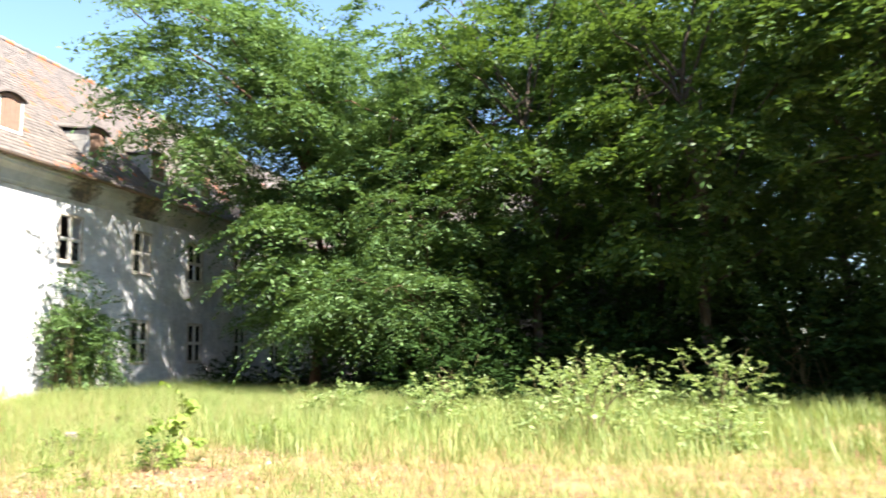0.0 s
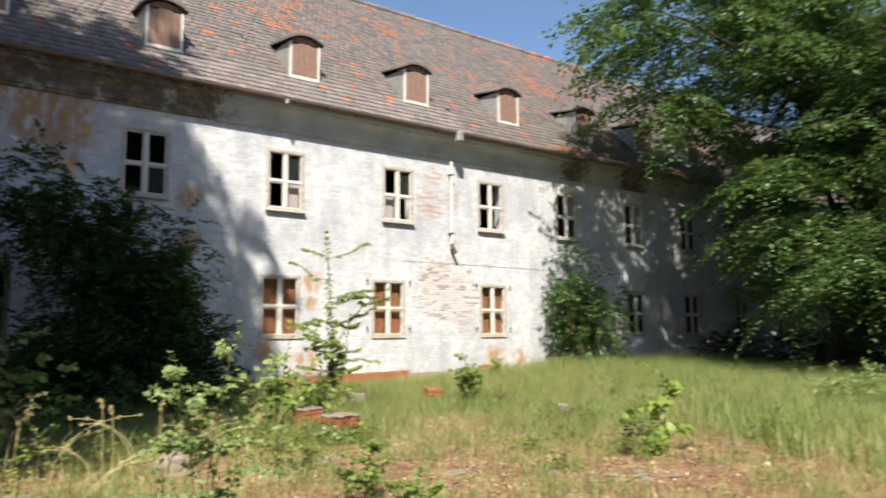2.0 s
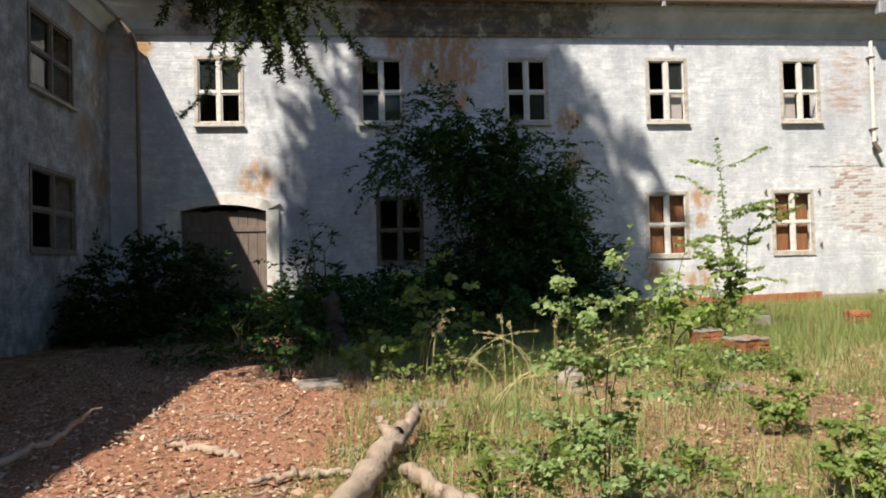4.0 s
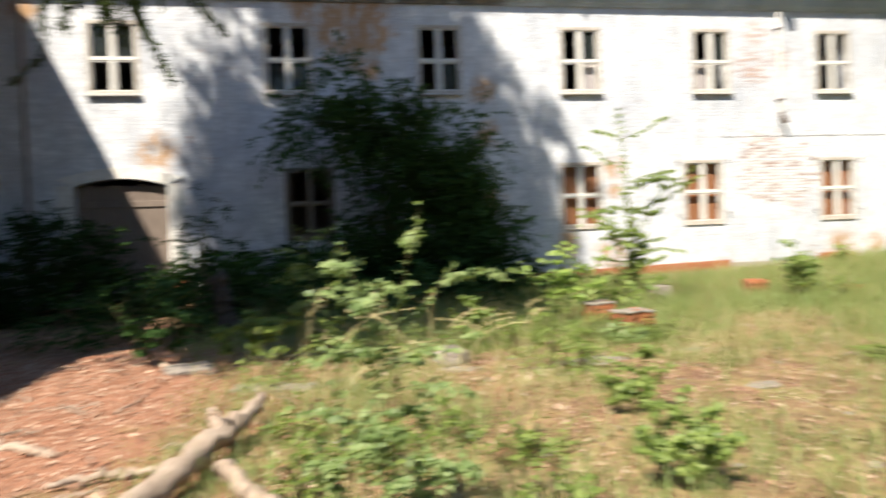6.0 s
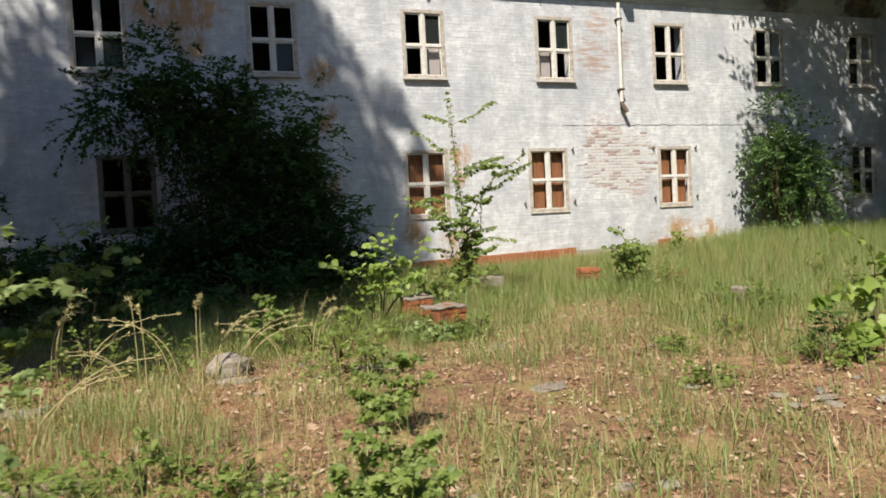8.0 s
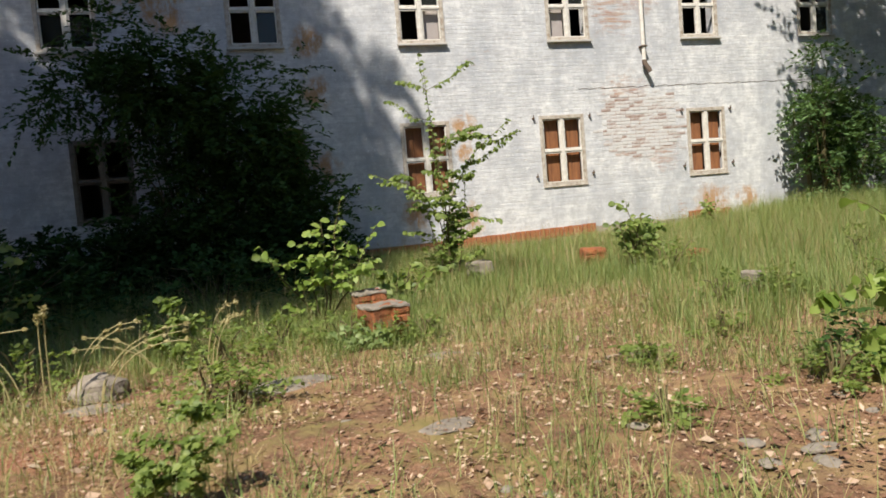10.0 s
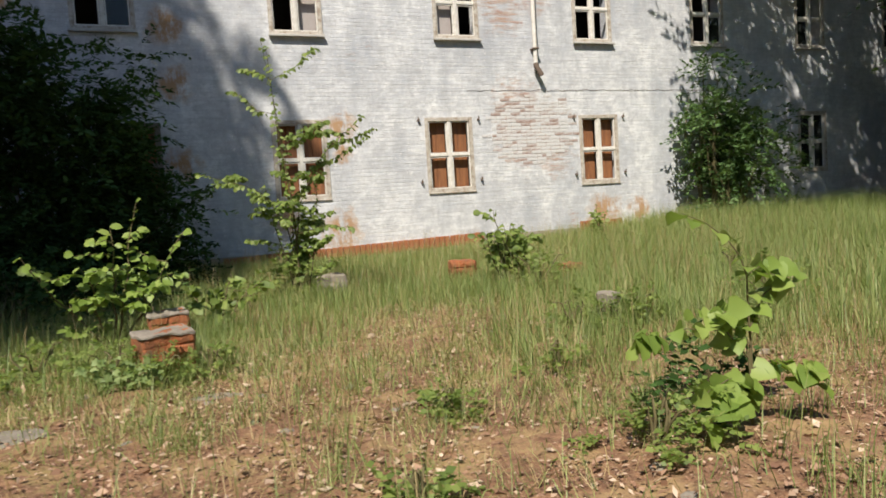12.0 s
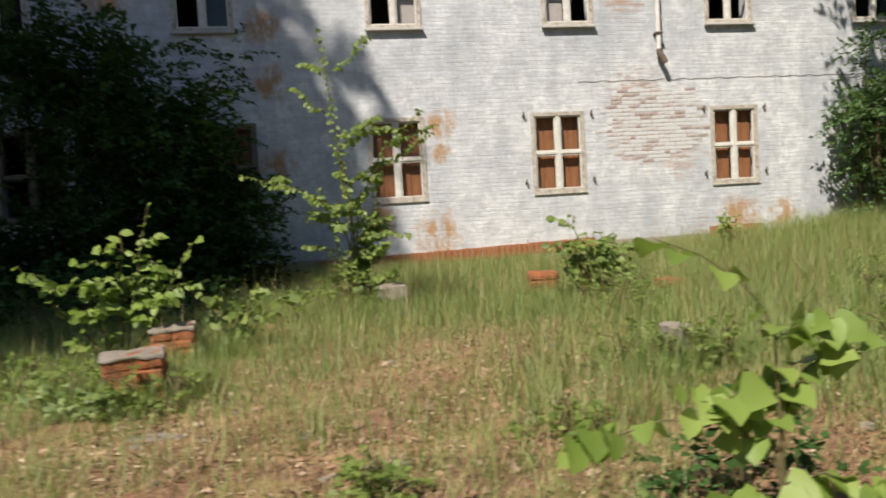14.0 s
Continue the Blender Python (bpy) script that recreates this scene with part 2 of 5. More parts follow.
def roof_tile_material(name, per_object):
    """Clay plain tiles, darkened, with red replacements and lichen."""
    m = Nodes(name, 0.85, 0.0, 0.25)
    if per_object:
        r = m.t.nodes.new("ShaderNodeObjectInfo").outputs["Random"]
    else:
        r = m.t.nodes.new("ShaderNodeNewGeometry").outputs["Random Per Island"]
    large, fine = m.noise(0.35, 5, 0.6), m.noise(25, 4)
    col = m.ramp(r, (0.0, (0.145, 0.128, 0.12)), (0.6, (0.185, 0.16, 0.148)), (0.95, (0.225, 0.185, 0.165)), (1.0, (0.27, 0.17, 0.12)))
    red = m.math("MULTIPLY", m.mask(large, 0.58, 0.66), m.mask(r, 0.3, 0.6))
    red = m.math("MAXIMUM", m.math("MULTIPLY", red, 0.8), m.mask(r, 0.966, 0.972))
    col = m.mix(red, col, m.mix(fine, (0.50, 0.16, 0.07), (0.34, 0.13, 0.07)))
    m.bump(fine, 0.4, 0.006)
    return m.done(col)


BRICK_PIECE = brick_paint("brick_piece")
TILE = roof_tile_material("roof_tiles", False)
TILE_PIECE = roof_tile_material("roof_tile_piece", True)


def glass_material():
    m = Nodes("window_glass", 0.06, 0.0, 0.5)
    m.bump(m.noise(2.0, 2), 0.12, 0.01)
    m.put(m.b.inputs["Transmission Weight"], 0.9)
    m.put(m.b.inputs["IOR"], 1.3)
    return m.done(m.mix(m.noise(5, 4), (0.22, 0.25, 0.24), (0.10, 0.12, 0.11)))


GLASS = glass_material()


def ground_material():
    m = Nodes("ground_soil", 0.95, 0.0, 0.15)
    big, mid, fine, tiny = m.noise(0.35, 5, 0.6), m.noise(2.2, 6, 0.7), m.noise(14, 5, 0.75), m.noise(70, 3, 0.7)
    soil = m.mix(m.mask(fine, 0.35, 0.65), (0.29, 0.158, 0.09), (0.10, 0.053, 0.034))
    soil = m.mix(m.mask(tiny, 0.55, 0.7), soil, (0.42, 0.29, 0.19))
    straw = m.mix(fine, (0.40, 0.27, 0.14), (0.26, 0.17, 0.085))
    moss = m.mix(fine, (0.12, 0.13, 0.035), (0.21, 0.18, 0.06))
    soil = m.mix(m.math("MULTIPLY", m.mask(m.noise(1.1, 6, 0.75), 0.52, 0.62), 0.8), soil, (0.055, 0.036, 0.025))
    col = m.mix(m.mask(mid, 0.48, 0.60), soil, straw)
    col = m.mix(m.mask(m.math("ADD", m.math("MULTIPLY", big, 0.6), m.math("MULTIPLY", mid, 0.4)), 0.52, 0.64), col, moss)
    needles = m.mix(m.mask(fine, 0.3, 0.7), (0.36, 0.17, 0.10), (0.19, 0.085, 0.05))
    needles = m.mix(m.mask(tiny, 0.56, 0.66), needles, (0.50, 0.34, 0.24))
    col = m.mix(m.spot((-13.0, -10.5, 0.0), 3.6, 0.7, m.noise(0.9, 4)), col, needles)
    m.bump(m.math("ADD", m.math("MULTIPLY", fine, 0.6), m.math("MULTIPLY", tiny, 0.4)), 0.9, 0.03)
    return m.done(col)


GROUND = ground_material()
LEAF_TREE = leaf_material("locust_leaf", (0.03, 0.066, 0.02), (0.075, 0.14, 0.044), (0.155, 0.25, 0.09), 0.32, (0.2, 0.31, 0.05))
LEAF_WOOD = leaf_material("wood_leaf", (0.03, 0.065, 0.017), (0.055, 0.11, 0.026), (0.10, 0.17, 0.04), 0.32, (0.2, 0.3, 0.03))
# LEAF_DARK puts the shade of the overgrown corner into the leaf tone
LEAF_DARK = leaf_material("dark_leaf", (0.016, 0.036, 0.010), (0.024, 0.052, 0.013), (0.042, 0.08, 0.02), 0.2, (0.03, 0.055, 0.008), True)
LEAF_BUSH = leaf_material("elder_leaf", (0.025, 0.055, 0.014), (0.046, 0.092, 0.024), (0.09, 0.155, 0.045), 0.25, (0.08, 0.13, 0.02), True)
LEAF_LIGHT = leaf_material("sapling_leaf", (0.11, 0.165, 0.04), (0.20, 0.27, 0.065), (0.34, 0.40, 0.12), 0.5, (0.30, 0.40, 0.05))
LEAF_EDGE = leaf_material("edge_bush_leaf", (0.12, 0.18, 0.06), (0.21, 0.28, 0.10), (0.35, 0.42, 0.18), 0.42, (0.32, 0.44, 0.08))
LEAF_LIME = leaf_material("lime_leaf", (0.16, 0.235, 0.045), (0.23, 0.32, 0.065), (0.33, 0.41, 0.105), 0.45)
NEEDLE = leaf_material("spruce_needle", (0.012, 0.022, 0.006), (0.024, 0.038, 0.010), (0.07, 0.09, 0.022), 0.12, (0.05, 0.07, 0.01), True)
GRASS = leaf_material("green_grass", (0.105, 0.165, 0.04), (0.205, 0.275, 0.082), (0.41, 0.42, 0.17), 0.38, (0.33, 0.42, 0.06))
STRAW = leaf_material("dry_grass", (0.29, 0.20, 0.09), (0.41, 0.30, 0.145), (0.55, 0.43, 0.24), 0.3)
SEED = leaf_material("pale_seed_grass", (0.42, 0.34, 0.16), (0.52, 0.44, 0.22), (0.62, 0.54, 0.30), 0.3)
LITTER = leaf_material("dead_leaf", (0.17, 0.09, 0.055), (0.36, 0.21, 0.13), (0.64, 0.50, 0.37), 0.12, (0.3, 0.18, 0.08))
WHITE_FLOWER = plain("white_blossom", (0.75, 0.75, 0.66), (0.6, 0.6, 0.5), 20, 60)


# ---- mesh helpers ----
def part(name, bm, material, parent=None, label=""):
    """Links a bmesh as one mesh object, under a thing or a part if given."""
    data = bpy.data.meshes.new(name)
    bm.to_mesh(data)
    bm.free()
    data.materials.append(material)
    ob = new(name, data)
    if parent:
        ob.parent = parent
    return tagged(ob, label)


def array_mesh(name, verts, faces, material, parent=None, smooth=False):
    """A mesh object from numpy arrays of points and of equally long faces."""
    data = bpy.data.meshes.new(name)
    k = faces.shape[1]
    data.vertices.add(len(verts))
    data.vertices.foreach_set("co", np.ascontiguousarray(verts, dtype=np.float32).ravel())
    data.loops.add(faces.size)
    data.loops.foreach_set("vertex_index", np.ascontiguousarray(faces, dtype=np.int32).ravel())
    data.polygons.add(len(faces))
    data.polygons.foreach_set("loop_start", np.arange(0, faces.size, k, dtype=np.int32))
    data.update(calc_edges=True)
    data.validate()
    if smooth:
        data.polygons.foreach_set("use_smooth", np.ones(len(faces), dtype=bool))
    data.materials.append(material)
    ob = new(name, data)
    if parent:
        ob.parent = parent
    return ob


def box(bm, x0, x1, y0, y1, z0, z1, turn=None):
    m = Matrix.Translation(((x0 + x1) / 2, (y0 + y1) / 2, (z0 + z1) / 2)) @ (turn or Matrix()) @ Matrix.Diagonal((x1 - x0, y1 - y0, z1 - z0, 1))
    return bmesh.ops.create_cube(bm, size=1, matrix=m)["verts"]


def boxed(x0, x1, y0, y1, z0, z1, bevel=0.0, turn=None):
    bm = bmesh.new()
    box(bm, x0, x1, y0, y1, z0, z1, turn)
    if bevel:
        bmesh.ops.bevel(bm, geom=bm.edges[:], offset=bevel, segments=1, affect="EDGES")
    return bm


def prism(profile, along, a, b):
    """A closed profile of (u, v) drawn along an axis: 'x' gives (y, z) points, 'y' gives (x, z)."""
    bm = bmesh.new()
    rows = []
    for s in (a, b):
        rows.append([bm.verts.new((s, u, v) if along == "x" else (u, s, v)) for u, v in profile])
    n = len(profile)
    for i in range(n):
        bm.faces.new((rows[0][i], rows[0][(i + 1) % n], rows[1][(i + 1) % n], rows[1][i]))
    bm.faces.new(rows[0][::-1])
    bm.faces.new(rows[1])
    bmesh.ops.recalc_face_normals(bm, faces=bm.faces)
    return bm


def tube(points, radii, sides=8):
    """Rings along a line of points, as arrays of verts and quads."""
    p = np.array(points, float)
    r = np.array(radii, float)
    d = np.gradient(p, axis=0)
    d /= np.linalg.norm(d, axis=1, keepdims=True) + 1e-9
    ref = np.where(np.abs(d[:, 2:3]) > 0.9, [[1.0, 0, 0]], [[0, 0, 1.0]])
    u = np.cross(d, ref)
    u /= np.linalg.norm(u, axis=1, keepdims=True) + 1e-9
    v = np.cross(d, u)
    a = np.linspace(0, 2 * np.pi, sides, endpoint=False)
    ring = p[:, None] + r[:, None, None] * (np.cos(a)[None, :, None] * u[:, None] + np.sin(a)[None, :, None] * v[:, None])
    n = len(p)
    i, j = np.meshgrid(np.arange(n - 1), np.arange(sides), indexing="ij")
    k = (j + 1) % sides
    faces = np.stack([i * sides + j, i * sides + k, (i + 1) * sides + k, (i + 1) * sides + j], -1).reshape(-1, 4)
    return ring.reshape(-1, 3), faces


def joined(pieces):
    verts, faces, off = [], [], 0
    for v, f in pieces:
        verts.append(v)
        faces.append(f + off)
        off += len(v)
    return np.concatenate(verts), np.concatenate(faces)


def thing(name, place, label, category, group="", kind="", turn=0.0):
    ob = new(name)
    ob.matrix_basis = pose(*place, 0, 0, turn)
    return tagged(ob, label, category, group, kind)


def wall_slab(name, length, height, thick, holes, along, at, material, z0=-0.3):
    """A wall with rectangular openings cut right through. length: (a, b) along its axis; at: the outer and inner face."""
    us = sorted({length[0], length[1], *[h[0] for h in holes], *[h[1] for h in holes]})
    vs = sorted({z0, height, *[h[2] for h in holes], *[h[3] for h in holes]})
    out, inn = at

    def spot(u, w, v):
        return (u, w, v) if along == "x" else (w, u, v)

    bm = bmesh.new()
    solid = {}
    for i in range(len(us) - 1):
        for j in range(len(vs) - 1):
            cu, cv = (us[i] + us[i + 1]) / 2, (vs[j] + vs[j + 1]) / 2
            solid[i, j] = not any(h[0] < cu < h[1] and h[2] < cv < h[3] for h in holes)
    for (i, j), full in solid.items():
        if not full:
            continue
        a, b, c, d = us[i], us[i + 1], vs[j], vs[j + 1]
        for w in (out, inn):
            bm.faces.new([bm.verts.new(spot(*q)) for q in ((a, w, c), (b, w, c), (b, w, d), (a, w, d))])
        for (di, dj), (p, q) in (((-1, 0), ((a, c), (a, d))), ((1, 0), ((b, c), (b, d))), ((0, -1), ((a, c), (b, c))), ((0, 1), ((a, d), (b, d)))):
            if not solid.get((i + di, j + dj), False):
                bm.faces.new([bm.verts.new(spot(*s)) for s in ((p[0], out, p[1]), (q[0], out, q[1]), (q[0], inn, q[1]), (p[0], inn, p[1]))])
    bmesh.ops.remove_doubles(bm, verts=bm.verts, dist=0.0005)
    bmesh.ops.recalc_face_normals(bm, faces=bm.faces)
    return part(name, bm, material)


# ---- ground ----
def ground_height(x, y):
    """Level lawn that rises a little to the foot of the building."""
    near = 1 / (1 + np.exp(-np.clip(y + 4.0, -60, 60) / 1.3))
    lift = 0.10 + 0.28 / (1 + np.exp(-np.clip(x - 4.2, -60, 60) / 1.2))
    return near * lift + 0.035 * np.sin(x * 0.9 + y * 0.4) * np.cos(y * 0.7 - 0.3 * x)


def make_ground():
    xs = np.concatenate([-np.geomspace(1800, 34, 16), np.linspace(-30, 34, 210), np.geomspace(38, 1800, 16)])
    ys = np.concatenate([-np.geomspace(1800, 34, 16), np.linspace(-32, 3, 130), np.geomspace(5, 1800, 16)])
    gx, gy = np.meshgrid(xs, ys, indexing="ij")
    gz = ground_height(gx, np.minimum(gy, 3.0)) + 0.02 * rng.standard_normal(gx.shape) * (np.abs(gx) < 32)
    i, j = np.meshgrid(np.arange(len(xs) - 1), np.arange(len(ys) - 1), indexing="ij")
    n = len(ys)
    faces = np.stack([i * n + j, (i + 1) * n + j, (i + 1) * n + j + 1, i * n + j + 1], -1).reshape(-1, 4)
    ob = array_mesh("ground", np.stack([gx, gy, gz], -1).reshape(-1, 3), faces, GROUND, smooth=True)
    tagged(ob, "dry soil with leaf litter, moss and worn grass", "ground", kind="structure")


make_ground()

# ---- main building: the long facade on y = 0 ----
UPPER = [-14.54 + 0.0, -10.63, -6.98, -3.29, 0.36, 4.01, 7.59, 11.27, 14.75, 18.35, 21.95, 25.5]
LOWER = [(-10.26, 1.0), (-6.72, 1.0), (-3.41, 1.0), (0.0, 1.0), (4.05, 0.96), (7.75, 0.95), (11.28, 0.92), (14.85, 0.9), (18.5, 0.9), (21.9, 0.9)]
UZ, LZ, EDGE = (5.0, 6.53), (1.545, 3.075), 0.085
upper = [(x, x + (0.98 if x < -5 else 0.95), *UZ) for x in UPPER]
lower = [(x, x + w, *LZ) for x, w in LOWER]
ARCH = (-15.0, -12.98, 0.0, 3.05)
holes = [(a - EDGE, b + EDGE, c - EDGE, d + EDGE) for a, b, c, d in upper + lower] + [ARCH]
LEFT, RIGHT, DEEP = -16.6, 28.0, 12.5
tagged(wall_slab("wall_south", (LEFT - 0.4, RIGHT + 0.4), 7.9, 0.45, holes, "x", (0.0, 0.45), WALL), "whitewashed brick facade with worn patches and stains", "wall", kind="structure")
# wall_inner is added, run on into the wings, to block sky behind open windows
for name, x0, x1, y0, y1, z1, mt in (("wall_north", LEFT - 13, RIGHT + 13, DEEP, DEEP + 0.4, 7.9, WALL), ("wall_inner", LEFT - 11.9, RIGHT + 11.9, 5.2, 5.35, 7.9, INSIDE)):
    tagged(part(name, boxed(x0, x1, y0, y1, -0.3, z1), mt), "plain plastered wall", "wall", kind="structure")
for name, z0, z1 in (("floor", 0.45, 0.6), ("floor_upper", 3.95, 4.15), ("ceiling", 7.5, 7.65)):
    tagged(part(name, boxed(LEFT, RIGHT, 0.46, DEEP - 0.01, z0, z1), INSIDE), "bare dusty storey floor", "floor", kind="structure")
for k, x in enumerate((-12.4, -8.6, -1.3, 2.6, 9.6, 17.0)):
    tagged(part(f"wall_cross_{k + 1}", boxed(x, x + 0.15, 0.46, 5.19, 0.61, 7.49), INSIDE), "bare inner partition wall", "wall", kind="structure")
# cornice with a hollow profile, and its slab joints
COVE = [(0.0, 7.12), (-0.05, 7.12), (-0.07, 7.2), (-0.10, 7.22), (-0.12, 7.38), (-0.18, 7.52), (-0.28, 7.63), (-0.36, 7.68), (-0.36, 7.76), (-0.40, 7.78), (-0.40, 7.88), (0.0, 7.88)]
tagged(part("cornice", prism(COVE, "x", LEFT, RIGHT), CORNICE), "grey plastered hollow cornice with dirty streaks", "cornice", kind="structure")


def window(name, x0, x1, z0, z1, fill, label, y=0.0, split=0.5, pins=False, frame_paint=None, bar_paint=None):
    """A four-light casement in its opening. fill: what is behind each light, g glass, b brown board, w grey board, o open."""
    frame_paint, bar_paint = frame_paint or PEELING, bar_paint or OLD_PAINT
    w = thing(name, ((x0 + x1) / 2, y, z0 - EDGE), label, "window", kind="structure")
    off = Vector(((x0 + x1) / 2, y, z0 - EDGE))

    def put(nm, a, b, c, d, e, f, mt, lb="", parent=w, bevel=0.008):
        return part(nm, boxed(a - off.x, b - off.x, c, d, e - off.z, f - off.z, bevel), mt, parent, lb)

    e = EDGE
    bm = bmesh.new()
    for q in ((x0 - e, x0, z0 - e, z1 + e), (x1, x1 + e, z0 - e, z1 + e), (x0, x1, z1, z1 + e), (x0, x1, z0 - e, z0)):
        box(bm, q[0] - off.x + 0.002, q[1] - off.x - 0.002, -0.02, 0.09, q[2] - off.z + 0.002, q[3] - off.z - 0.002)
    part("window_frame", bm, frame_paint, w)
    mid, cut = (x0 + x1) / 2, z0 + (z1 - z0) * split
    put("mullion", mid - 0.045, mid + 0.045, -0.012, 0.075, z0, z1, bar_paint)
    put("transom", x0 + 0.001, mid - 0.047, -0.006, 0.08, cut - 0.03, cut + 0.03, bar_paint)
    put("transom", mid + 0.047, x1 - 0.001, -0.006, 0.08, cut - 0.03, cut + 0.03, bar_paint)
    if z0 > 4:
        put("window_sill", x0 - 0.11, x1 + 0.11, -0.10, -0.022, z0 - e - 0.04, z0 - e + 0.012, SILL)
    else:
        put("window_sill", x0 - 0.095, x1 + 0.095, -0.036, -0.022, z0 - e - 0.022, z0 - e + 0.012, frame_paint)
    lights = ((x0, mid - 0.045, cut + 0.03, z1), (mid + 0.045, x1, cut + 0.03, z1), (x0, mid - 0.045, z0, cut - 0.03), (mid + 0.045, x1, z0, cut - 0.03))
    for kind, (a, b, c, d) in zip(fill, lights):
        bm = bmesh.new()
        s = 0.03
        for p0, p1, p2, p3 in ((a + 0.004, a + s, c + 0.004, d - 0.004), (b - s, b - 0.004, c + 0.004, d - 0.004), (a + s, b - s, d - s, d - 0.004), (a + s, b - s, c + 0.004, c + s)):
            box(bm, p0 - off.x, p1 - off.x, 0.012, 0.055, p2 - off.z, p3 - off.z)
        part("sash", bm, bar_paint, w)
        if kind == "g":
            ob = put("pane", a, b, 0.058, 0.063, c, d, GLASS, bevel=0)
            ob.visible_shadow = False
        elif kind in "bw":
            n = 2 if kind == "b" else 1
            for s in range(n):
                u0, u1 = a + (b - a) * s / n, a + (b - a) * (s + 1) / n - 0.004
                put("board", u0, u1, 0.15 + 0.004 * s + rng.uniform(0, 0.015), 0.195, c - rng.uniform(0.0, 0.1), d + rng.uniform(0.0, 0.1), BOARD if kind == "b" else GREY_BOARD)
    if pins:
        for px in (x0 - 0.24, x1 + 0.24):
            for pz in (z0 + 0.17, z1 + 0.03):
                bm = bmesh.new()
                box(bm, px - off.x - 0.02, px - off.x + 0.02, -0.07, 0.0, pz - off.z - 0.02, pz - off.z + 0.02)
                box(bm, px - off.x - 0.01, px - off.x + 0.01, -0.07, -0.05, pz - off.z + 0.02, pz - off.z + 0.07)
                part("hinge_pin", bm, IRON, w, "rusty iron shutter pin")
    return w


FILL_UP = {0: "ggoo", 1: "oogg", 2: "ooog", 3: "ogow", 4: "ogwo", 5: "oooo", 6: "ooog", 7: "gogo"}
# lower window 0 goes without its boards so that it reads dark in shade
FILL_LOW = {0: "oooo", 1: "obob", 2: "bbbb", 3: "bbbb", 4: "bbbb", 5: "oogg"}
number = 0
for k, q in enumerate(upper):
    number += 1
    window(f"window_{number}", *q, FILL_UP.get(k, "gggg"), "weathered white four-light window with missing and broken panes", split=0.48)
for k, q in enumerate(lower):
    number += 1
    window(f"window_{number}", *q, FILL_LOW.get(k, "gggg"), "peeling white four-light window boarded with brown planks" if k < 5 else "dark weathered four-light window in the shade", pins=k in (3, 4), **(dict(frame_paint=SHADED_FRAME, bar_paint=SHADED_FRAME) if k in (0, 1) else {}))


# entrance with a flat segmental arch
def entrance():
    x0, x1, _, top = ARCH
    mid, half = (x0 + x1) / 2, (x1 - x0) / 2
    bm = bmesh.new()
    n = 14
    under = [(x0 + (x1 - x0) * i / n, 2.84 + 0.16 * (1 - ((x0 + (x1 - x0) * i / n - mid) / half) ** 2)) for i in range(n + 1)]
    over = [(u + (u - mid) * 0.34, v + 0.17 + 0.10 * (1 - abs(u - mid) / half)) for u, v in under]
    for y0, y1 in ((-0.09, 0.44),):
        a = [[bm.verts.new((u, y, v)) for u, v in under] for y in (y0, y1)]
        b = [[bm.verts.new((u, y, v)) for u, v in over] for y in (y0, y1)]
        for i in range(n):
            bm.faces.new((a[0][i], a[0][i + 1], b[0][i + 1], b[0][i]))
            bm.faces.new((a[1][i], b[1][i], b[1][i + 1], a[1][i + 1]))
            bm.faces.new((a[0][i], a[1][i], a[1][i + 1], a[0][i + 1]))
            bm.faces.new((b[0][i], b[0][i + 1], b[1][i + 1], b[1][i]))
        for i in (0, n):
            bm.faces.new((a[0][i], b[0][i], b[1][i], a[1][i]))
    bmesh.ops.recalc_face_normals(bm, faces=bm.faces)
    portal = thing("portal", (0, 0, 0), "white plastered portal surround under a flat segmental arch", "doorway", kind="structure")
    part("arch", bm, OLD_PAINT, portal)
    for a, b in ((x0 - 0.34, x0 + 0.002), (x1 - 0.002, x1 + 0.30)):
        part("jamb", boxed(a, b, -0.10, 0.002, 0.75, 2.86, 0.012), OLD_PAINT, portal)
        part("jamb_base", boxed(a - 0.02, b + 0.02, -0.12, 0.004, -0.1, 0.745, 0.01), RAW_BRICK, portal, "bare red brick base")
    part("step", boxed(x0 - 0.3, x1 + 0.3, -0.6, -0.125, -0.1, 0.45, 0.02), CONCRETE, portal, "worn concrete doorstep")
    door = thing("door_1", (mid, 0.09, 0.45), "weathered wooden plank door standing back in the porch", "door", kind="structure")
    for s in range(9):
        u = -1.0 + s * 0.222
        part("plank", boxed(u, u + 0.215, 0.0, 0.04, 0.0, 2.40 + 0.03 * math.sin(s * 2.3), 0.006), DOORWOOD, door)
    for z in (0.45, 1.9):
        part("ledge", boxed(-0.98, 0.98, -0.03, -0.001, z, z + 0.14, 0.006), DOORWOOD, door)
    part("handle", boxed(0.05, 0.17, -0.08, -0.004, 1.05, 1.09, 0.01), IRON, door, "dull iron handle")


entrance()


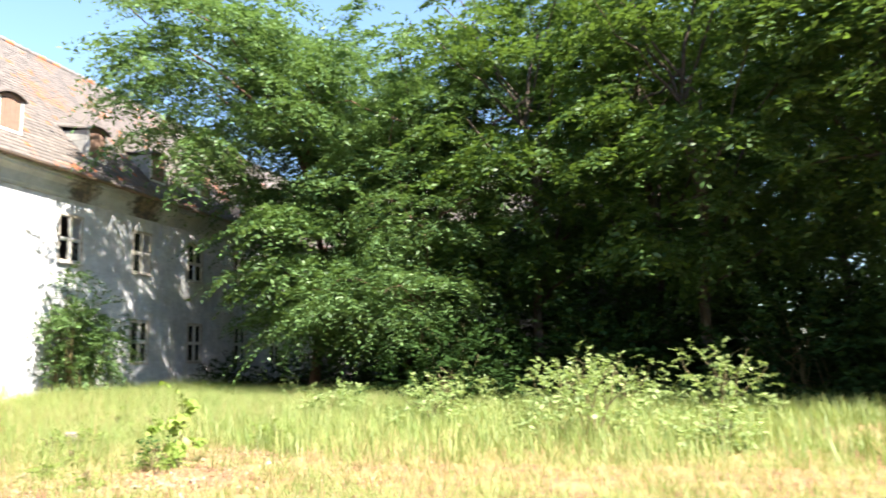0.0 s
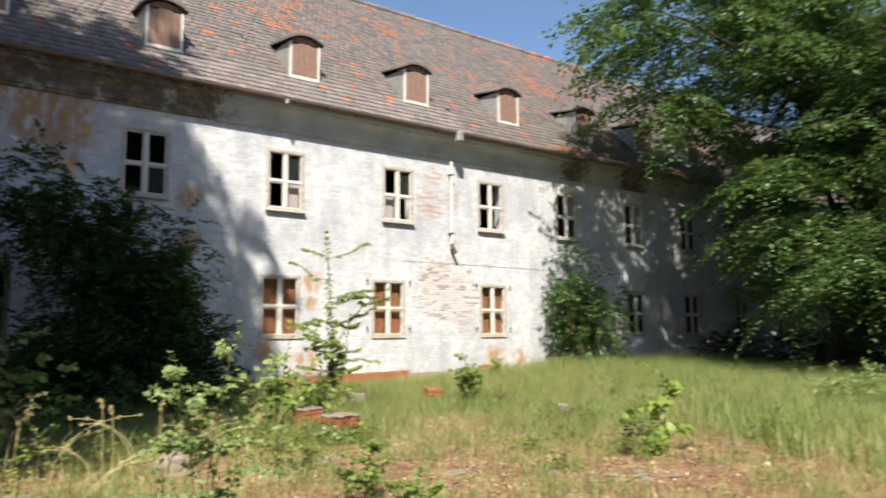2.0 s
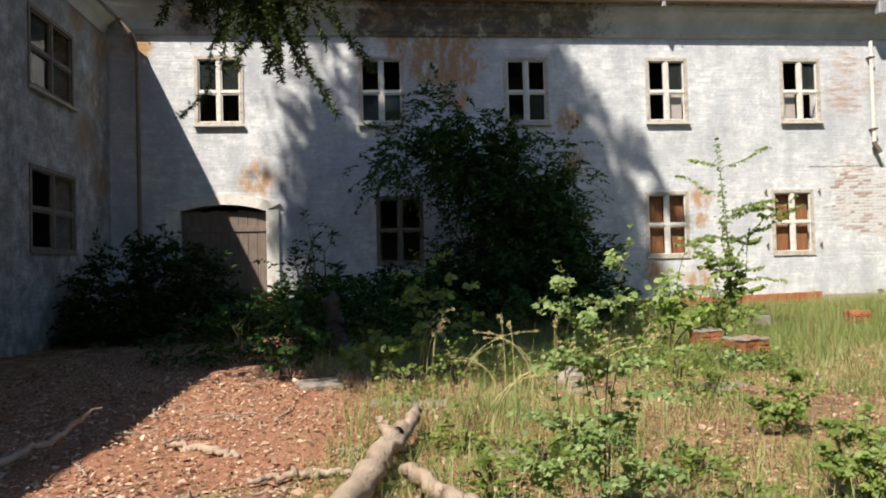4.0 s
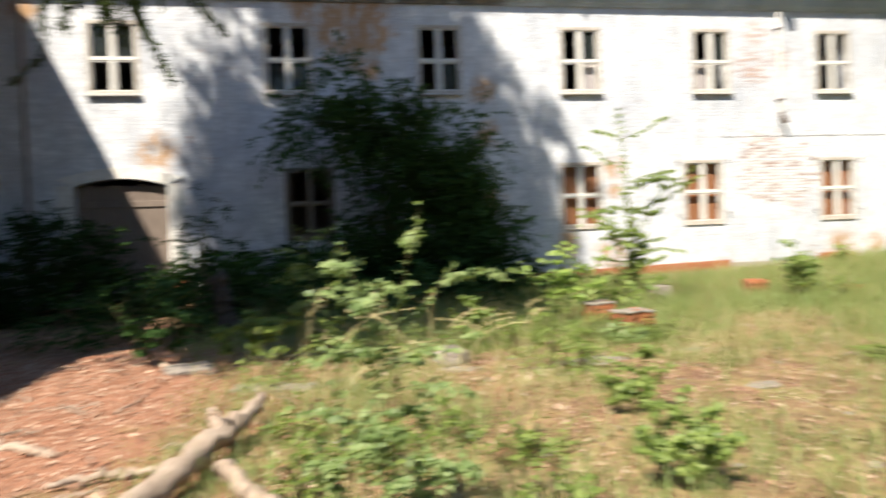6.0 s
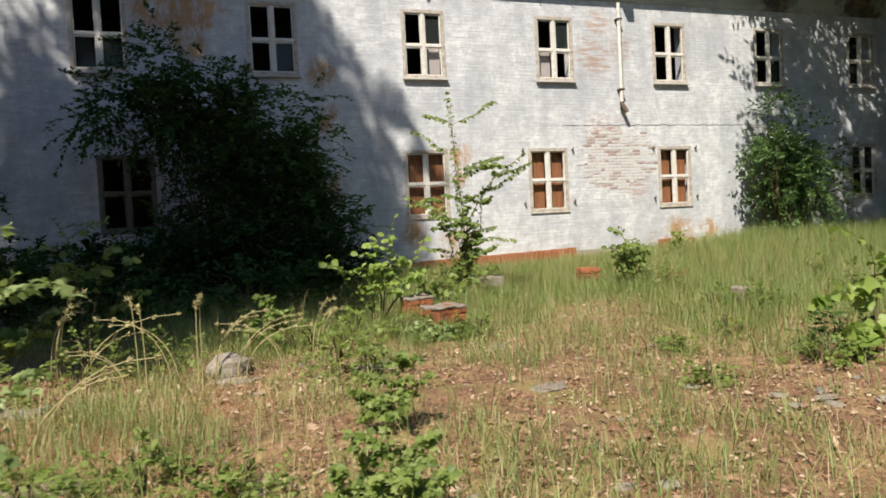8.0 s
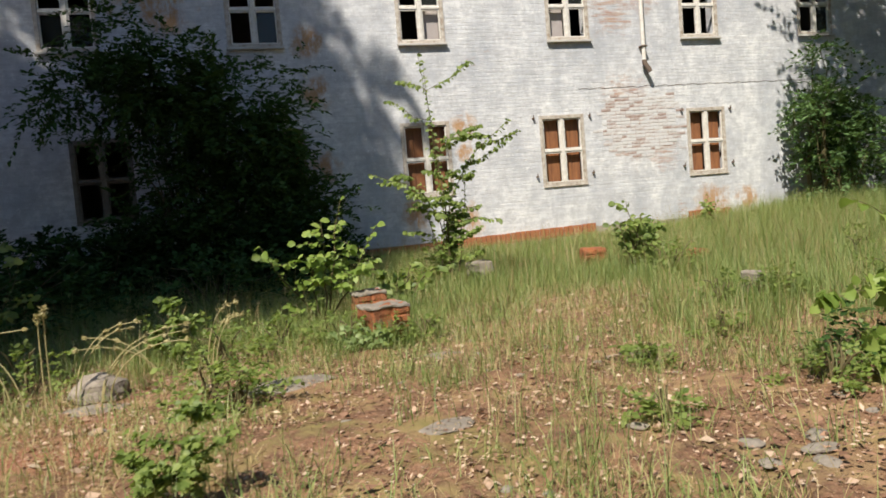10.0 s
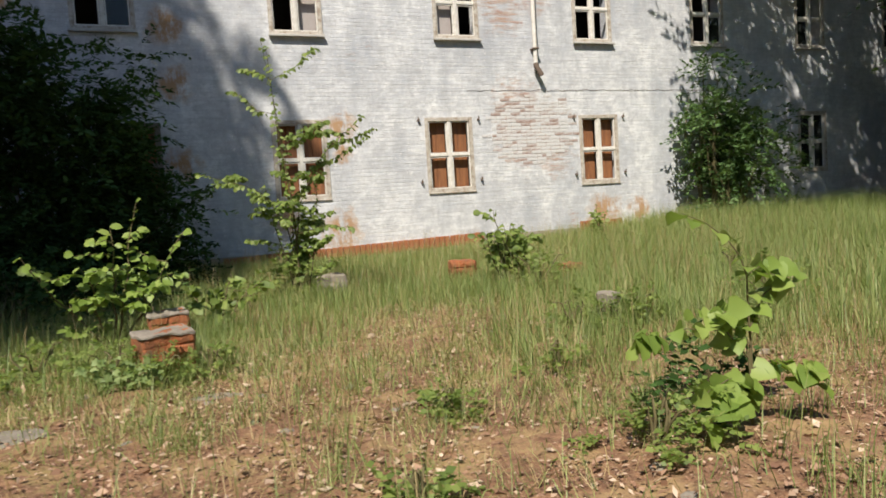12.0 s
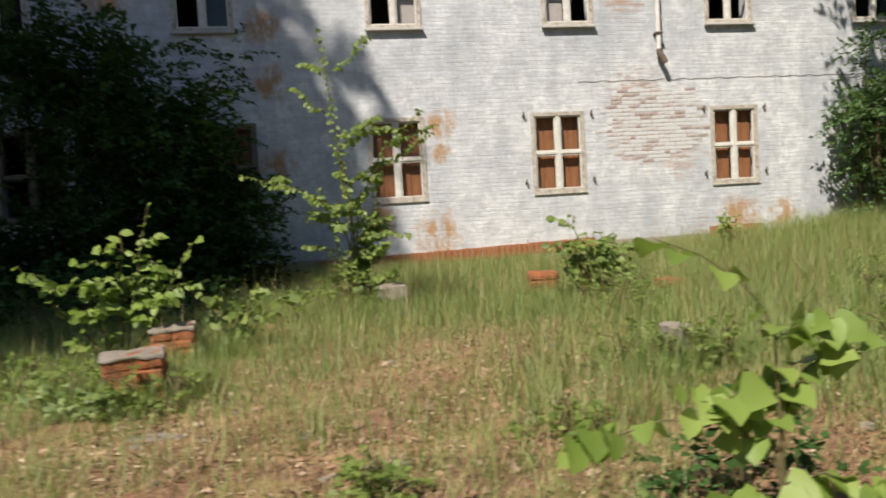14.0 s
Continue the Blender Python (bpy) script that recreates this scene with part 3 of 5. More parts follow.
# ---- wings on both sides ----
def wing(name, face, sign, y0, windows, eave, number):
    """A wing at right angles to the facade: its wall, cornice, roof slope, gutter and windows."""
    e = EDGE
    hs = [(a - e, b + e, c - e, d + e) for a, b, c, d in windows]
    inner = face - sign * 0.45
    tagged(wall_slab(name, (y0, -0.002), eave + 0.1, 0.45, hs, "y", (face, inner), WALL_SIDE), "dirty white plastered wing wall toned down for shade, with orange damp stains", "wall", kind="structure")
    back = face - sign * 12
    tagged(part(name + "_rear", boxed(min(back, back - sign * 0.4), max(back, back - sign * 0.4), y0, DEEP, -0.3, eave), WALL_SIDE), "plain plastered wall", "wall", kind="structure")
    tagged(part(name + "_end", boxed(min(face - sign * 0.46, back), max(face - sign * 0.46, back), y0, y0 + 0.4, -0.3, eave), WALL_SIDE), "plain plastered wall", "wall", kind="structure")
    tagged(part(name + "_partition", boxed(min(face - sign * 5, face - sign * 5.15), max(face - sign * 5, face - sign * 5.15), y0 + 0.5, -0.05, 0, eave - 0.2), INSIDE), "bare inner partition wall", "wall", kind="structure")
    over = face + sign * 0.35
    cove = [(face, eave - 0.45), (face + sign * 0.05, eave - 0.45), (face + sign * 0.14, eave - 0.25), (face + sign * 0.3, eave - 0.12), (face + sign * 0.3, eave), (face, eave)]
    tagged(part(name + "_cornice", prism(cove, "y", y0, -0.41), CORNICE), "grey plastered cornice", "cornice", kind="structure")
    ridge = face - sign * 6.2
    rise = 6.5 * 1.04
    prof = [(over, eave), (ridge, eave + rise), (back - sign * 0.3, eave), (back - sign * 0.3, eave - 0.06), (ridge, eave + rise - 0.1), (over, eave - 0.06)]
    tagged(part(name + "_roof", prism(prof, "y", y0 - 0.3, 6.0), TILE), "dark clay tiled wing roof", "roof", kind="structure")
    for k, (a, b, c, d) in enumerate(windows):
        w = window(f"window_{number + k}", -(b - a) / 2, (b - a) / 2, c, d, "gogo" if k % 2 == 0 else "oooo", "grey weathered window in the shaded wing wall", frame_paint=SHADED_FRAME, bar_paint=SHADED_FRAME)
        w.matrix_basis = pose(face, (a + b) / 2, c - e, 0, 0, 90 if sign > 0 else -90)


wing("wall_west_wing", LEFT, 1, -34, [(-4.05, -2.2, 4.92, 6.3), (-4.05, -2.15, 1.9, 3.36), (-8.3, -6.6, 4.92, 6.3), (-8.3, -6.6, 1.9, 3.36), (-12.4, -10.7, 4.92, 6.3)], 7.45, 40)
wing("wall_east_wing", RIGHT, -1, -24, [(-4.6, -3.6, 5.0, 6.5), (-4.6, -3.6, 1.6, 3.1), (-8.3, -7.3, 5.0, 6.5), (-8.3, -7.3, 1.6, 3.1), (-12, -11, 5.0, 6.5), (-12, -11, 1.6, 3.1), (-15.6, -14.6, 5.0, 6.5), (-15.6, -14.6, 1.6, 3.1)], 7.45, 50)

# ---- main roof ----
EAVE_Y, EAVE_Z, SLOPE, RIDGE_Y = -0.5, 7.98, 1.04, 6.3
RIDGE_Z = EAVE_Z + SLOPE * (RIDGE_Y - EAVE_Y)
PITCH = math.atan(SLOPE)
roof = thing("roof", (0, 0, 0), "steep dark clay tiled roof with scattered red tiles", "roof", kind="structure")
prof = [(EAVE_Y, EAVE_Z - 0.05), (RIDGE_Y, RIDGE_Z - 0.05), (2 * RIDGE_Y - EAVE_Y, EAVE_Z - 0.05), (2 * RIDGE_Y - EAVE_Y, EAVE_Z - 0.15), (RIDGE_Y, RIDGE_Z - 0.17), (EAVE_Y, EAVE_Z - 0.13)]
part("roof_deck", prism(prof, "x", LEFT - 12, RIGHT + 12), FELT, roof)
TW, TE = 0.19, 0.25


def tile_template():
    """A plain tile with a rounded tail; x across, y up the slope, z out of it."""
    top = np.array([(-0.090, 0.0, 0.030), (-0.05, -0.025, 0.031), (0.05, -0.025, 0.031), (0.090, 0.0, 0.030), (0.090, 0.29, 0.003), (-0.090, 0.29, 0.003)])
    return np.concatenate([top, top[:4] - (0, 0, 0.026)])


def roof_tiles():
    rows, cols = int(6.85 / math.cos(PITCH) / TE), int((RIGHT - LEFT + 1) / TW)
    tmpl = tile_template()
    i, j = np.meshgrid(np.arange(rows), np.arange(cols), indexing="ij")
    u = LEFT - 0.4 + (j + 0.5 * (i % 2)) * TW + rng.normal(0, 0.004, i.shape)
    s = i * TE + rng.normal(0, 0.006, i.shape)
    lift = 0.012 + np.abs(rng.normal(0, 0.005, i.shape))
    keep = np.ones(i.shape, bool)
    near = (i < 6) & (u > -6.0) & (u < 3.2)
    flat = lambda a: a[keep & ~near].ravel()
    c, sn = math.cos(PITCH), math.sin(PITCH)

    def placed(uu, ss, ll, tw):
        p = np.repeat(tmpl[None], len(uu), 0)
        x, y, z = p[..., 0] + uu[:, None] + tw[:, None] * p[..., 1], p[..., 1] + ss[:, None], p[..., 2] + ll[:, None]
        return np.stack([x, EAVE_Y - 0.03 + y * c - z * sn, EAVE_Z - 0.045 + y * sn + z * c], -1)

    uu, ss, ll = flat(u), flat(s), flat(lift)
    v = placed(uu, ss, ll, rng.normal(0, 0.03, len(uu)))
    base = np.arange(len(uu))[:, None, None] * 10
    faces = np.array([(0, 1, 2, 5), (2, 3, 4, 5), (6, 7, 1, 0), (7, 8, 2, 1), (8, 9, 3, 2)])
    tiles = array_mesh("roof_tiles", v.reshape(-1, 3), (base + faces).reshape(-1, 4), TILE, roof)
    tagged(tiles, kind="stuff")
    data = bpy.data.meshes.new("roof_tile")
    data.from_pydata([tuple(q) for q in tmpl.tolist()], [], [tuple(q) for q in faces.tolist()])
    data.materials.append(TILE_PIECE)
    turn = Euler((PITCH, 0, 0)).to_matrix().to_4x4()
    for a, b, l in zip(u[near][:290], s[near][:290], lift[near][:290]):
        ob = new("roof_tile", data)
        ob.parent = roof
        ob.matrix_basis = Matrix.Translation((a, EAVE_Y - 0.03 + b * c - l * sn, EAVE_Z - 0.045 + b * sn + l * c)) @ turn @ pose(0, 0, 0, 0, 0, float(rng.normal(0, 1.5)))


roof_tiles()
for k in range(110):
    x = LEFT - 0.5 + k * 0.42
    v, f = tube([(x, RIDGE_Y, RIDGE_Z - 0.02), (x + 0.43, RIDGE_Y, RIDGE_Z - 0.01 + 0.01 * (k % 3))], [0.13, 0.15], 8)
    array_mesh("ridge_tile", v, f, TILE_PIECE, roof)


def gutter():
    g = thing("gutter", (0, 0, 0), "rusty half-round eaves gutter with a pale outlet box", "gutter")
    bm = bmesh.new()
    prof = [(EAVE_Y - 0.02 + 0.075 * math.cos(a), EAVE_Z - 0.06 + 0.075 * math.sin(a)) for a in np.linspace(math.pi, 2 * math.pi, 9)]
    prof += [(EAVE_Y - 0.02 + 0.068 * math.cos(a), EAVE_Z - 0.06 + 0.068 * math.sin(a)) for a in np.linspace(2 * math.pi, math.pi, 9)]
    part("channel", prism(prof, "x", LEFT, RIGHT), RUST, g)
    part("outlet_box", boxed(2.68, 2.90, -0.66, -0.44, 7.62, 7.93, 0.02), ZINC, g, "pale zinc outlet box")
    part("outlet_box", boxed(-3.1, -3.0, -0.6, -0.5, 7.74, 7.88, 0.02), ZINC, g, "pale zinc outlet stub")
    for k in range(46):
        x = LEFT + 0.5 + k * 0.95
        part("bracket", boxed(x, x + 0.03, EAVE_Y - 0.1, EAVE_Y + 0.1, EAVE_Z - 0.15, EAVE_Z - 0.135), IRON, g)
    d = thing("downpipe", (2.79, -0.12, 4.2), "pale grey downpipe broken off above the ground floor", "downpipe")
    v, f = tube([(0, 0, 0.12), (0, 0, 1.4), (0, 0, 2.85)], [0.05] * 3, 12)
    array_mesh("pipe", v, f, OLD_PAINT, d, True)
    v, f = tube([(0, 0, 0.18), (0.0, -0.01, 0.1), (0.06, -0.04, 0.0), (0.11, -0.06, -0.12)], [0.062] * 4, 12)
    array_mesh("elbow", v, f, IRON, d, True)
    for z in (0.5, 2.4):
        part("clamp", boxed(-0.075, 0.075, -0.07, 0.12, z, z + 0.04, 0.01), IRON, d)
    d2 = thing("downpipe", (LEFT + 0.75, -0.3, 0.4), "rusty downpipe in the dark inner corner", "downpipe")
    v, f = tube([(0, 0, 0), (0, 0, 6.2), (-0.1, 0.0, 6.6), (-0.35, -0.1, 6.9)], [0.05] * 4, 12)
    array_mesh("pipe", v, f, RUST, d2, True)
    w = thing("gutter", (0, 0, 0), "pale zinc gutter along the wing eaves", "gutter")
    prof = [(LEFT + 0.42 + 0.075 * math.cos(a), 7.4 + 0.075 * math.sin(a)) for a in np.linspace(math.pi, 2 * math.pi, 9)]
    prof += [(LEFT + 0.42 + 0.068 * math.cos(a), 7.4 + 0.068 * math.sin(a)) for a in np.linspace(2 * math.pi, math.pi, 9)]
    part("channel", prism(prof, "y", -34, -0.55), ZINC, w)


gutter()


def dormer():
    """A small dormer with a boarded front, shingled cheeks and a bowed cap; origin at the foot of its front."""
    d = thing("dormer", (0, 0, 0), "small roof dormer with boarded front and bowed felt cap", "dormer", "dormers along the roof")
    w, h = 0.47, 1.05
    deep = (h + 0.35) / SLOPE + 0.35
    for s in range(4):
        u = -w + 0.07 + s * (2 * w - 0.14) / 4
        part("board", boxed(u, u + (2 * w - 0.14) / 4 - 0.006, 0.0, 0.03, 0.05, h - 0.03 * abs(s - 1.5), 0.004), DORMER_BOARD, d)
    for u0, u1 in ((-w, -w + 0.065), (w - 0.065, w)):
        part("corner_post", boxed(u0, u1, -0.02, 0.05, -0.08, h, 0.006), OLD_PAINT, d)
    part("bottom_rail", boxed(-w + 0.066, w - 0.066, -0.015, 0.04, -0.05, 0.045, 0.006), OLD_PAINT, d)
    part("lead_apron", boxed(-w - 0.1, w + 0.1, -0.2, -0.021, -0.24, -0.20, 0.0, Euler((PITCH, 0, 0)).to_matrix().to_4x4()), ZINC, d)
    for u in (-w + 0.004, w - 0.024):
        bm = prism([(0.051, -0.1), (deep, h + 0.1), (0.051, h + 0.02)], "x", u, u + 0.02)
        part("cheek", bm, SHINGLE, d)
        for k in range(6):
            z = 0.02 + k * 0.17
            side = -0.012 if u < 0 else 0.021
            part("shingle_course", boxed(u + side, u + side + 0.011, 0.055, max(0.1, 0.06 + (z + 0.1) / SLOPE), z, z + 0.16), SHINGLE, d)
    bm = bmesh.new()
    n = 8
    rows = []
    for y in (-0.12, deep + 0.3):
        for dz in (0.0, 0.06):
            rows.append([bm.verts.new((u, y, h + dz + 0.20 * (1 - (u / (w + 0.1)) ** 2) + 0.18 * (y + 0.12))) for u in np.linspace(-w - 0.1, w + 0.1, n + 1)])
    for a, b in ((0, 1), (1, 3), (3, 2), (2, 0)):
        for i in range(n):
            bm.faces.new((rows[a][i], rows[a][i + 1], rows[b][i + 1], rows[b][i]))
    for i in (0, n):
        bm.faces.new((rows[0][i], rows[1][i], rows[3][i], rows[2][i]))
    bmesh.ops.recalc_face_normals(bm, faces=bm.faces)
    part("cap", bm, FELT, d)
    bm = prism([(-w + 0.002, h - 0.005), (w - 0.002, h - 0.005), (w * 0.6, h + 0.13), (0, h + 0.19), (-w * 0.6, h + 0.13)], "y", 0.005, 0.04)
    part("tympanum", bm, DORMER_BOARD, d)
    return d


first = dormer()
first.matrix_basis = pose(-13.95, 0.34, 8.93)
for x in (-10.0, -6.08, -2.14, 1.76, 5.67, 9.5, 13.0, 16.4, 20.0, 23.6):
    copy_thing(first, pose(x, 0.34, 8.93))


# ---- plants: shared leaf work ----
def leaf_quads(base, way, normal, length, width, fold=0.0):
    """Rhombic leaves: one quad each."""
    way = way / (np.linalg.norm(way, axis=1, keepdims=True) + 1e-9)
    side = np.cross(way, normal)
    side /= np.linalg.norm(side, axis=1, keepdims=True) + 1e-9
    up = np.cross(side, way)
    l, w = length[:, None], width[:, None]
    v = np.stack([base, base + way * l * 0.45 + side * w * 0.5 + up * w * fold, base + way * l, base + way * l * 0.45 - side * w * 0.5 + up * w * fold], 1)
    f = np.arange(len(base))[:, None] * 4 + np.arange(4)
    return v.reshape(-1, 3), f


def broad_leaves(base, way, normal, length, width, kind="oval"):
    """Folded broad leaves of two halves, four quads each, drooping to the tip."""
    way = way / (np.linalg.norm(way, axis=1, keepdims=True) + 1e-9)
    side = np.cross(way, normal)
    side /= np.linalg.norm(side, axis=1, keepdims=True) + 1e-9
    up = np.cross(side, way)
    shape = {"oval": (0.30, 0.42, 0.30), "heart": (0.46, 0.50, 0.28), "maple": (0.30, 0.52, 0.22)}[kind]
    along = {"oval": (0.22, 0.5, 0.8), "heart": (0.05, 0.35, 0.75), "maple": (0.1, 0.55, 0.62)}[kind]
    l, w = length[:, None], width[:, None]
    mid = [base, base + way * l * 0.33 - up * l * 0.0, base + way * l * 0.68 - up * l * 0.05, base + way * l - up * l * 0.16]
    rows = [mid[0], mid[1], mid[2], mid[3]]
    for sgn in (1, -1):
        for a, s in zip(along, shape):
            rows.append(base + way * l * a + sgn * side * w * s + up * (w * 0.12 - l * 0.10 * a * a))
    v = np.stack(rows, 1)
    quads = np.array([(0, 4, 5, 1), (1, 5, 6, 2), (0, 1, 8, 7), (1, 2, 9, 8), (2, 6, 3, 9)])
    f = np.arange(len(base))[:, None, None] * 10 + quads
    return v.reshape(-1, 3), f.reshape(-1, 4)


def unit(n):
    v = rng.standard_normal((n, 3))
    return v / np.linalg.norm(v, axis=1, keepdims=True)


def sprays(points, ways, length, count, leaf, droop=0.5, narrow=0.45):
    """Feathery shoots: leaves in pairs along drooping stalks that start at the points."""
    n = len(points)
    ways = ways / (np.linalg.norm(ways, axis=1, keepdims=True) + 1e-9)
    t = np.linspace(0.1, 1.0, count)[None, :, None]
    ln = (length * rng.uniform(0.7, 1.25, n))[:, None, None]
    p = points[:, None] + ways[:, None] * t * ln
    p[..., 2] -= droop * (t[..., 0] ** 2) * ln[..., 0]
    side = np.cross(ways, [0, 0, 1.0])
    side /= np.linalg.norm(side, axis=1, keepdims=True) + 1e-6
    sgn = np.where(np.arange(count) % 2 == 0, 1.0, -1.0)[None, :, None]
    d = ways[:, None] * 0.6 + side[:, None] * sgn + rng.normal(0, 0.35, p.shape)
    d[..., 2] -= 0.25
    nm = np.array([0, 0, 1.0]) + rng.normal(0, 0.45, p.shape)
    size = leaf * rng.uniform(0.65, 1.3, (n, count))
    return leaf_quads(p.reshape(-1, 3), d.reshape(-1, 3), nm.reshape(-1, 3), size.ravel(), size.ravel() * narrow, 0.12)


def crooked(a, b, n=7, wander=0.06, sag=0.0):
    a, b = np.array(a, float), np.array(b, float)
    t = np.linspace(0, 1, n)[:, None]
    p = a + (b - a) * t
    off = np.cumsum(rng.normal(0, 1, (n, 3)), 0)
    off -= off[0] + (off[-1] - off[0]) * t
    p += off * wander * np.linalg.norm(b - a) / math.sqrt(n)
    p[:, 2] += sag * np.sin(t[:, 0] * math.pi)
    return p


def tree(place, height, crowns, label, leafmat, bark=BARK, leaf=0.15, trunk=0.22, limbs=12, lean=(0, 0), disc=1.2, shoots=22, per=14, name="tree"):
    """A tapered trunk with limbs and a crown of layered, drooping clumps of shoots with gaps between.
    crowns: rows of centre x, y, z from the foot, radius x, y, z and the number of clumps."""
    tr = thing(name, place, label, "tree", "trees at the edge of the courtyard")
    top = np.array((lean[0], lean[1], height * 0.86))
    line = crooked((0, 0, -0.2), top, 10, 0.05)
    v, f = tube(line, np.linspace(trunk, trunk * 0.18, 10) * (1 + 0.25 * (np.arange(10) == 0)), 9)
    array_mesh("trunk", v, f, bark, tr, True)
    for cx, cy, cz, rx, ry, rz, clumps in crowns:
        centre, rad = np.array((cx, cy, cz)), np.array((rx, ry, rz))
        for k in range(max(3, int(limbs * clumps / sum(c[6] for c in crowns)))):
            s = np.clip((cz + rng.uniform(-0.9, 0.2) * rz) / top[2], 0.15, 0.92)
            start = np.array([np.interp(s * top[2], line[:, 2], line[:, i]) for i in range(3)])
            a = k * 2.4 + rng.uniform(-0.4, 0.4)
            end = centre + rad * np.array((math.cos(a) * 0.85, math.sin(a) * 0.85, rng.uniform(-0.5, 0.8)))
            v, f = tube(crooked(start, end, 7, 0.10, 0.4), np.linspace(trunk * 0.34, 0.015, 7), 6)
            array_mesh("limb", v, f, bark, tr, True)
        q = unit(clumps) * (rng.uniform(0.08, 1.0, clumps) ** 0.42)[:, None]
        q *= 1 + 0.22 * np.array([noise.noise(Vector(c) * 1.9 + Vector(place)) for c in q.tolist()])[:, None]
        hubs = centre + q * rad
        keep = hubs[:, 2] > 1.2
        hubs, q = hubs[keep], q[keep]
        n = len(hubs)
        size = disc * rng.uniform(0.55, 1.25, n)
        tilt = q * (0.55, 0.55, 0.15) + rng.normal(0, 0.18, (n, 3)) + (0, 0, 1.0)
        tilt /= np.linalg.norm(tilt, axis=1, keepdims=True)
        hub, up, r = np.repeat(hubs, shoots, 0), np.repeat(tilt, shoots, 0), np.repeat(size, shoots)
        a = rng.uniform(0, 2 * np.pi, len(hub))
        e1 = np.cross(up, [1.0, 0, 0])
        e1 /= np.linalg.norm(e1, axis=1, keepdims=True)
        e2 = np.cross(up, e1)
        way = np.cos(a)[:, None] * e1 + np.sin(a)[:, None] * e2 + np.repeat(q, shoots, 0) * 0.35
        pts = hub + way * (rng.uniform(0.0, 0.45, len(hub)) * r)[:, None] + rng.normal(0, 0.10, hub.shape)
        v, f = sprays(pts, way, r * 0.75, per, leaf, 0.45, 0.42)
        array_mesh("crown", v, f, leafmat, tr)
    return tr


def bush(place, size, label, leafmat, shoots=260, per=16, leaf=0.11, stems=9, spray=0.6, wood=TWIG, narrow=0.5, name="bush", gaps=0.3, category="bush", flowers=0, lobes=()):
    b = thing(name, place, label, category)
    sx, sy, sz = size
    tips = []
    for k in range(stems):
        a = rng.uniform(0, 2 * math.pi)
        r = rng.uniform(0.15, 0.8)
        end = (sx * r * math.cos(a), sy * r * math.sin(a), sz * rng.uniform(0.6, 0.95))
        p = crooked((rng.uniform(-0.12, 0.12) * sx, rng.uniform(-0.12, 0.12) * sy, -0.08), end, 7, 0.1, 0.15)
        v, f = tube(p, np.linspace(0.008 + 0.008 * sz, 0.004, 7), 5)
        array_mesh("stem", v, f, wood, b, True)
        tips.append(p[2:])
    n = shoots * 3
    q = unit(n) * (rng.uniform(0.1, 1.0, n) ** 0.45)[:, None]
    q[:, 2] = np.abs(q[:, 2])
    lump = np.array([noise.noise(Vector(c) * 2.3 + Vector(place)) for c in q.tolist()])
    q = q[lump > gaps - 0.6][:shoots]
    pts = q * np.array(size) + rng.normal(0, 0.04, q.shape)
    if lobes:
        q, pts = [], []
        for cx, cy, cz, rx, ry, rz, m in lobes:
            u = unit(m * 2) * (rng.uniform(0.05, 1.0, m * 2) ** 0.5 * rng.uniform(0.75, 1.3, m * 2))[:, None]
            c = u * (rx, ry, rz) + (cx, cy, cz)
            lump = np.array([noise.noise(Vector(e) * 1.5 + Vector(place)) for e in c.tolist()])
            ok = np.nonzero(lump > gaps - 0.45)[0][:m]
            q.append(u[ok])
            pts.append(c[ok])
        q, pts = np.concatenate(q), np.concatenate(pts)
    pts[:, 2] = np.maximum(pts[:, 2], 0.05)
    ways = q + rng.normal(0, 0.5, q.shape)
    v, f = sprays(pts, ways, spray, per, leaf, 0.35, narrow)
    array_mesh("foliage", v, f, leafmat, b)
    if flowers:
        c = pts[rng.choice(len(pts), flowers)] + (0, -0.05, 0.05)
        v, f = leaf_quads(np.repeat(c, 6, 0) + rng.normal(0, 0.04, (flowers * 6, 3)), unit(flowers * 6), unit(flowers * 6), np.full(flowers * 6, 0.06), np.full(flowers * 6, 0.06))
        array_mesh("blossom", v, f, WHITE_FLOWER, b)
    return b


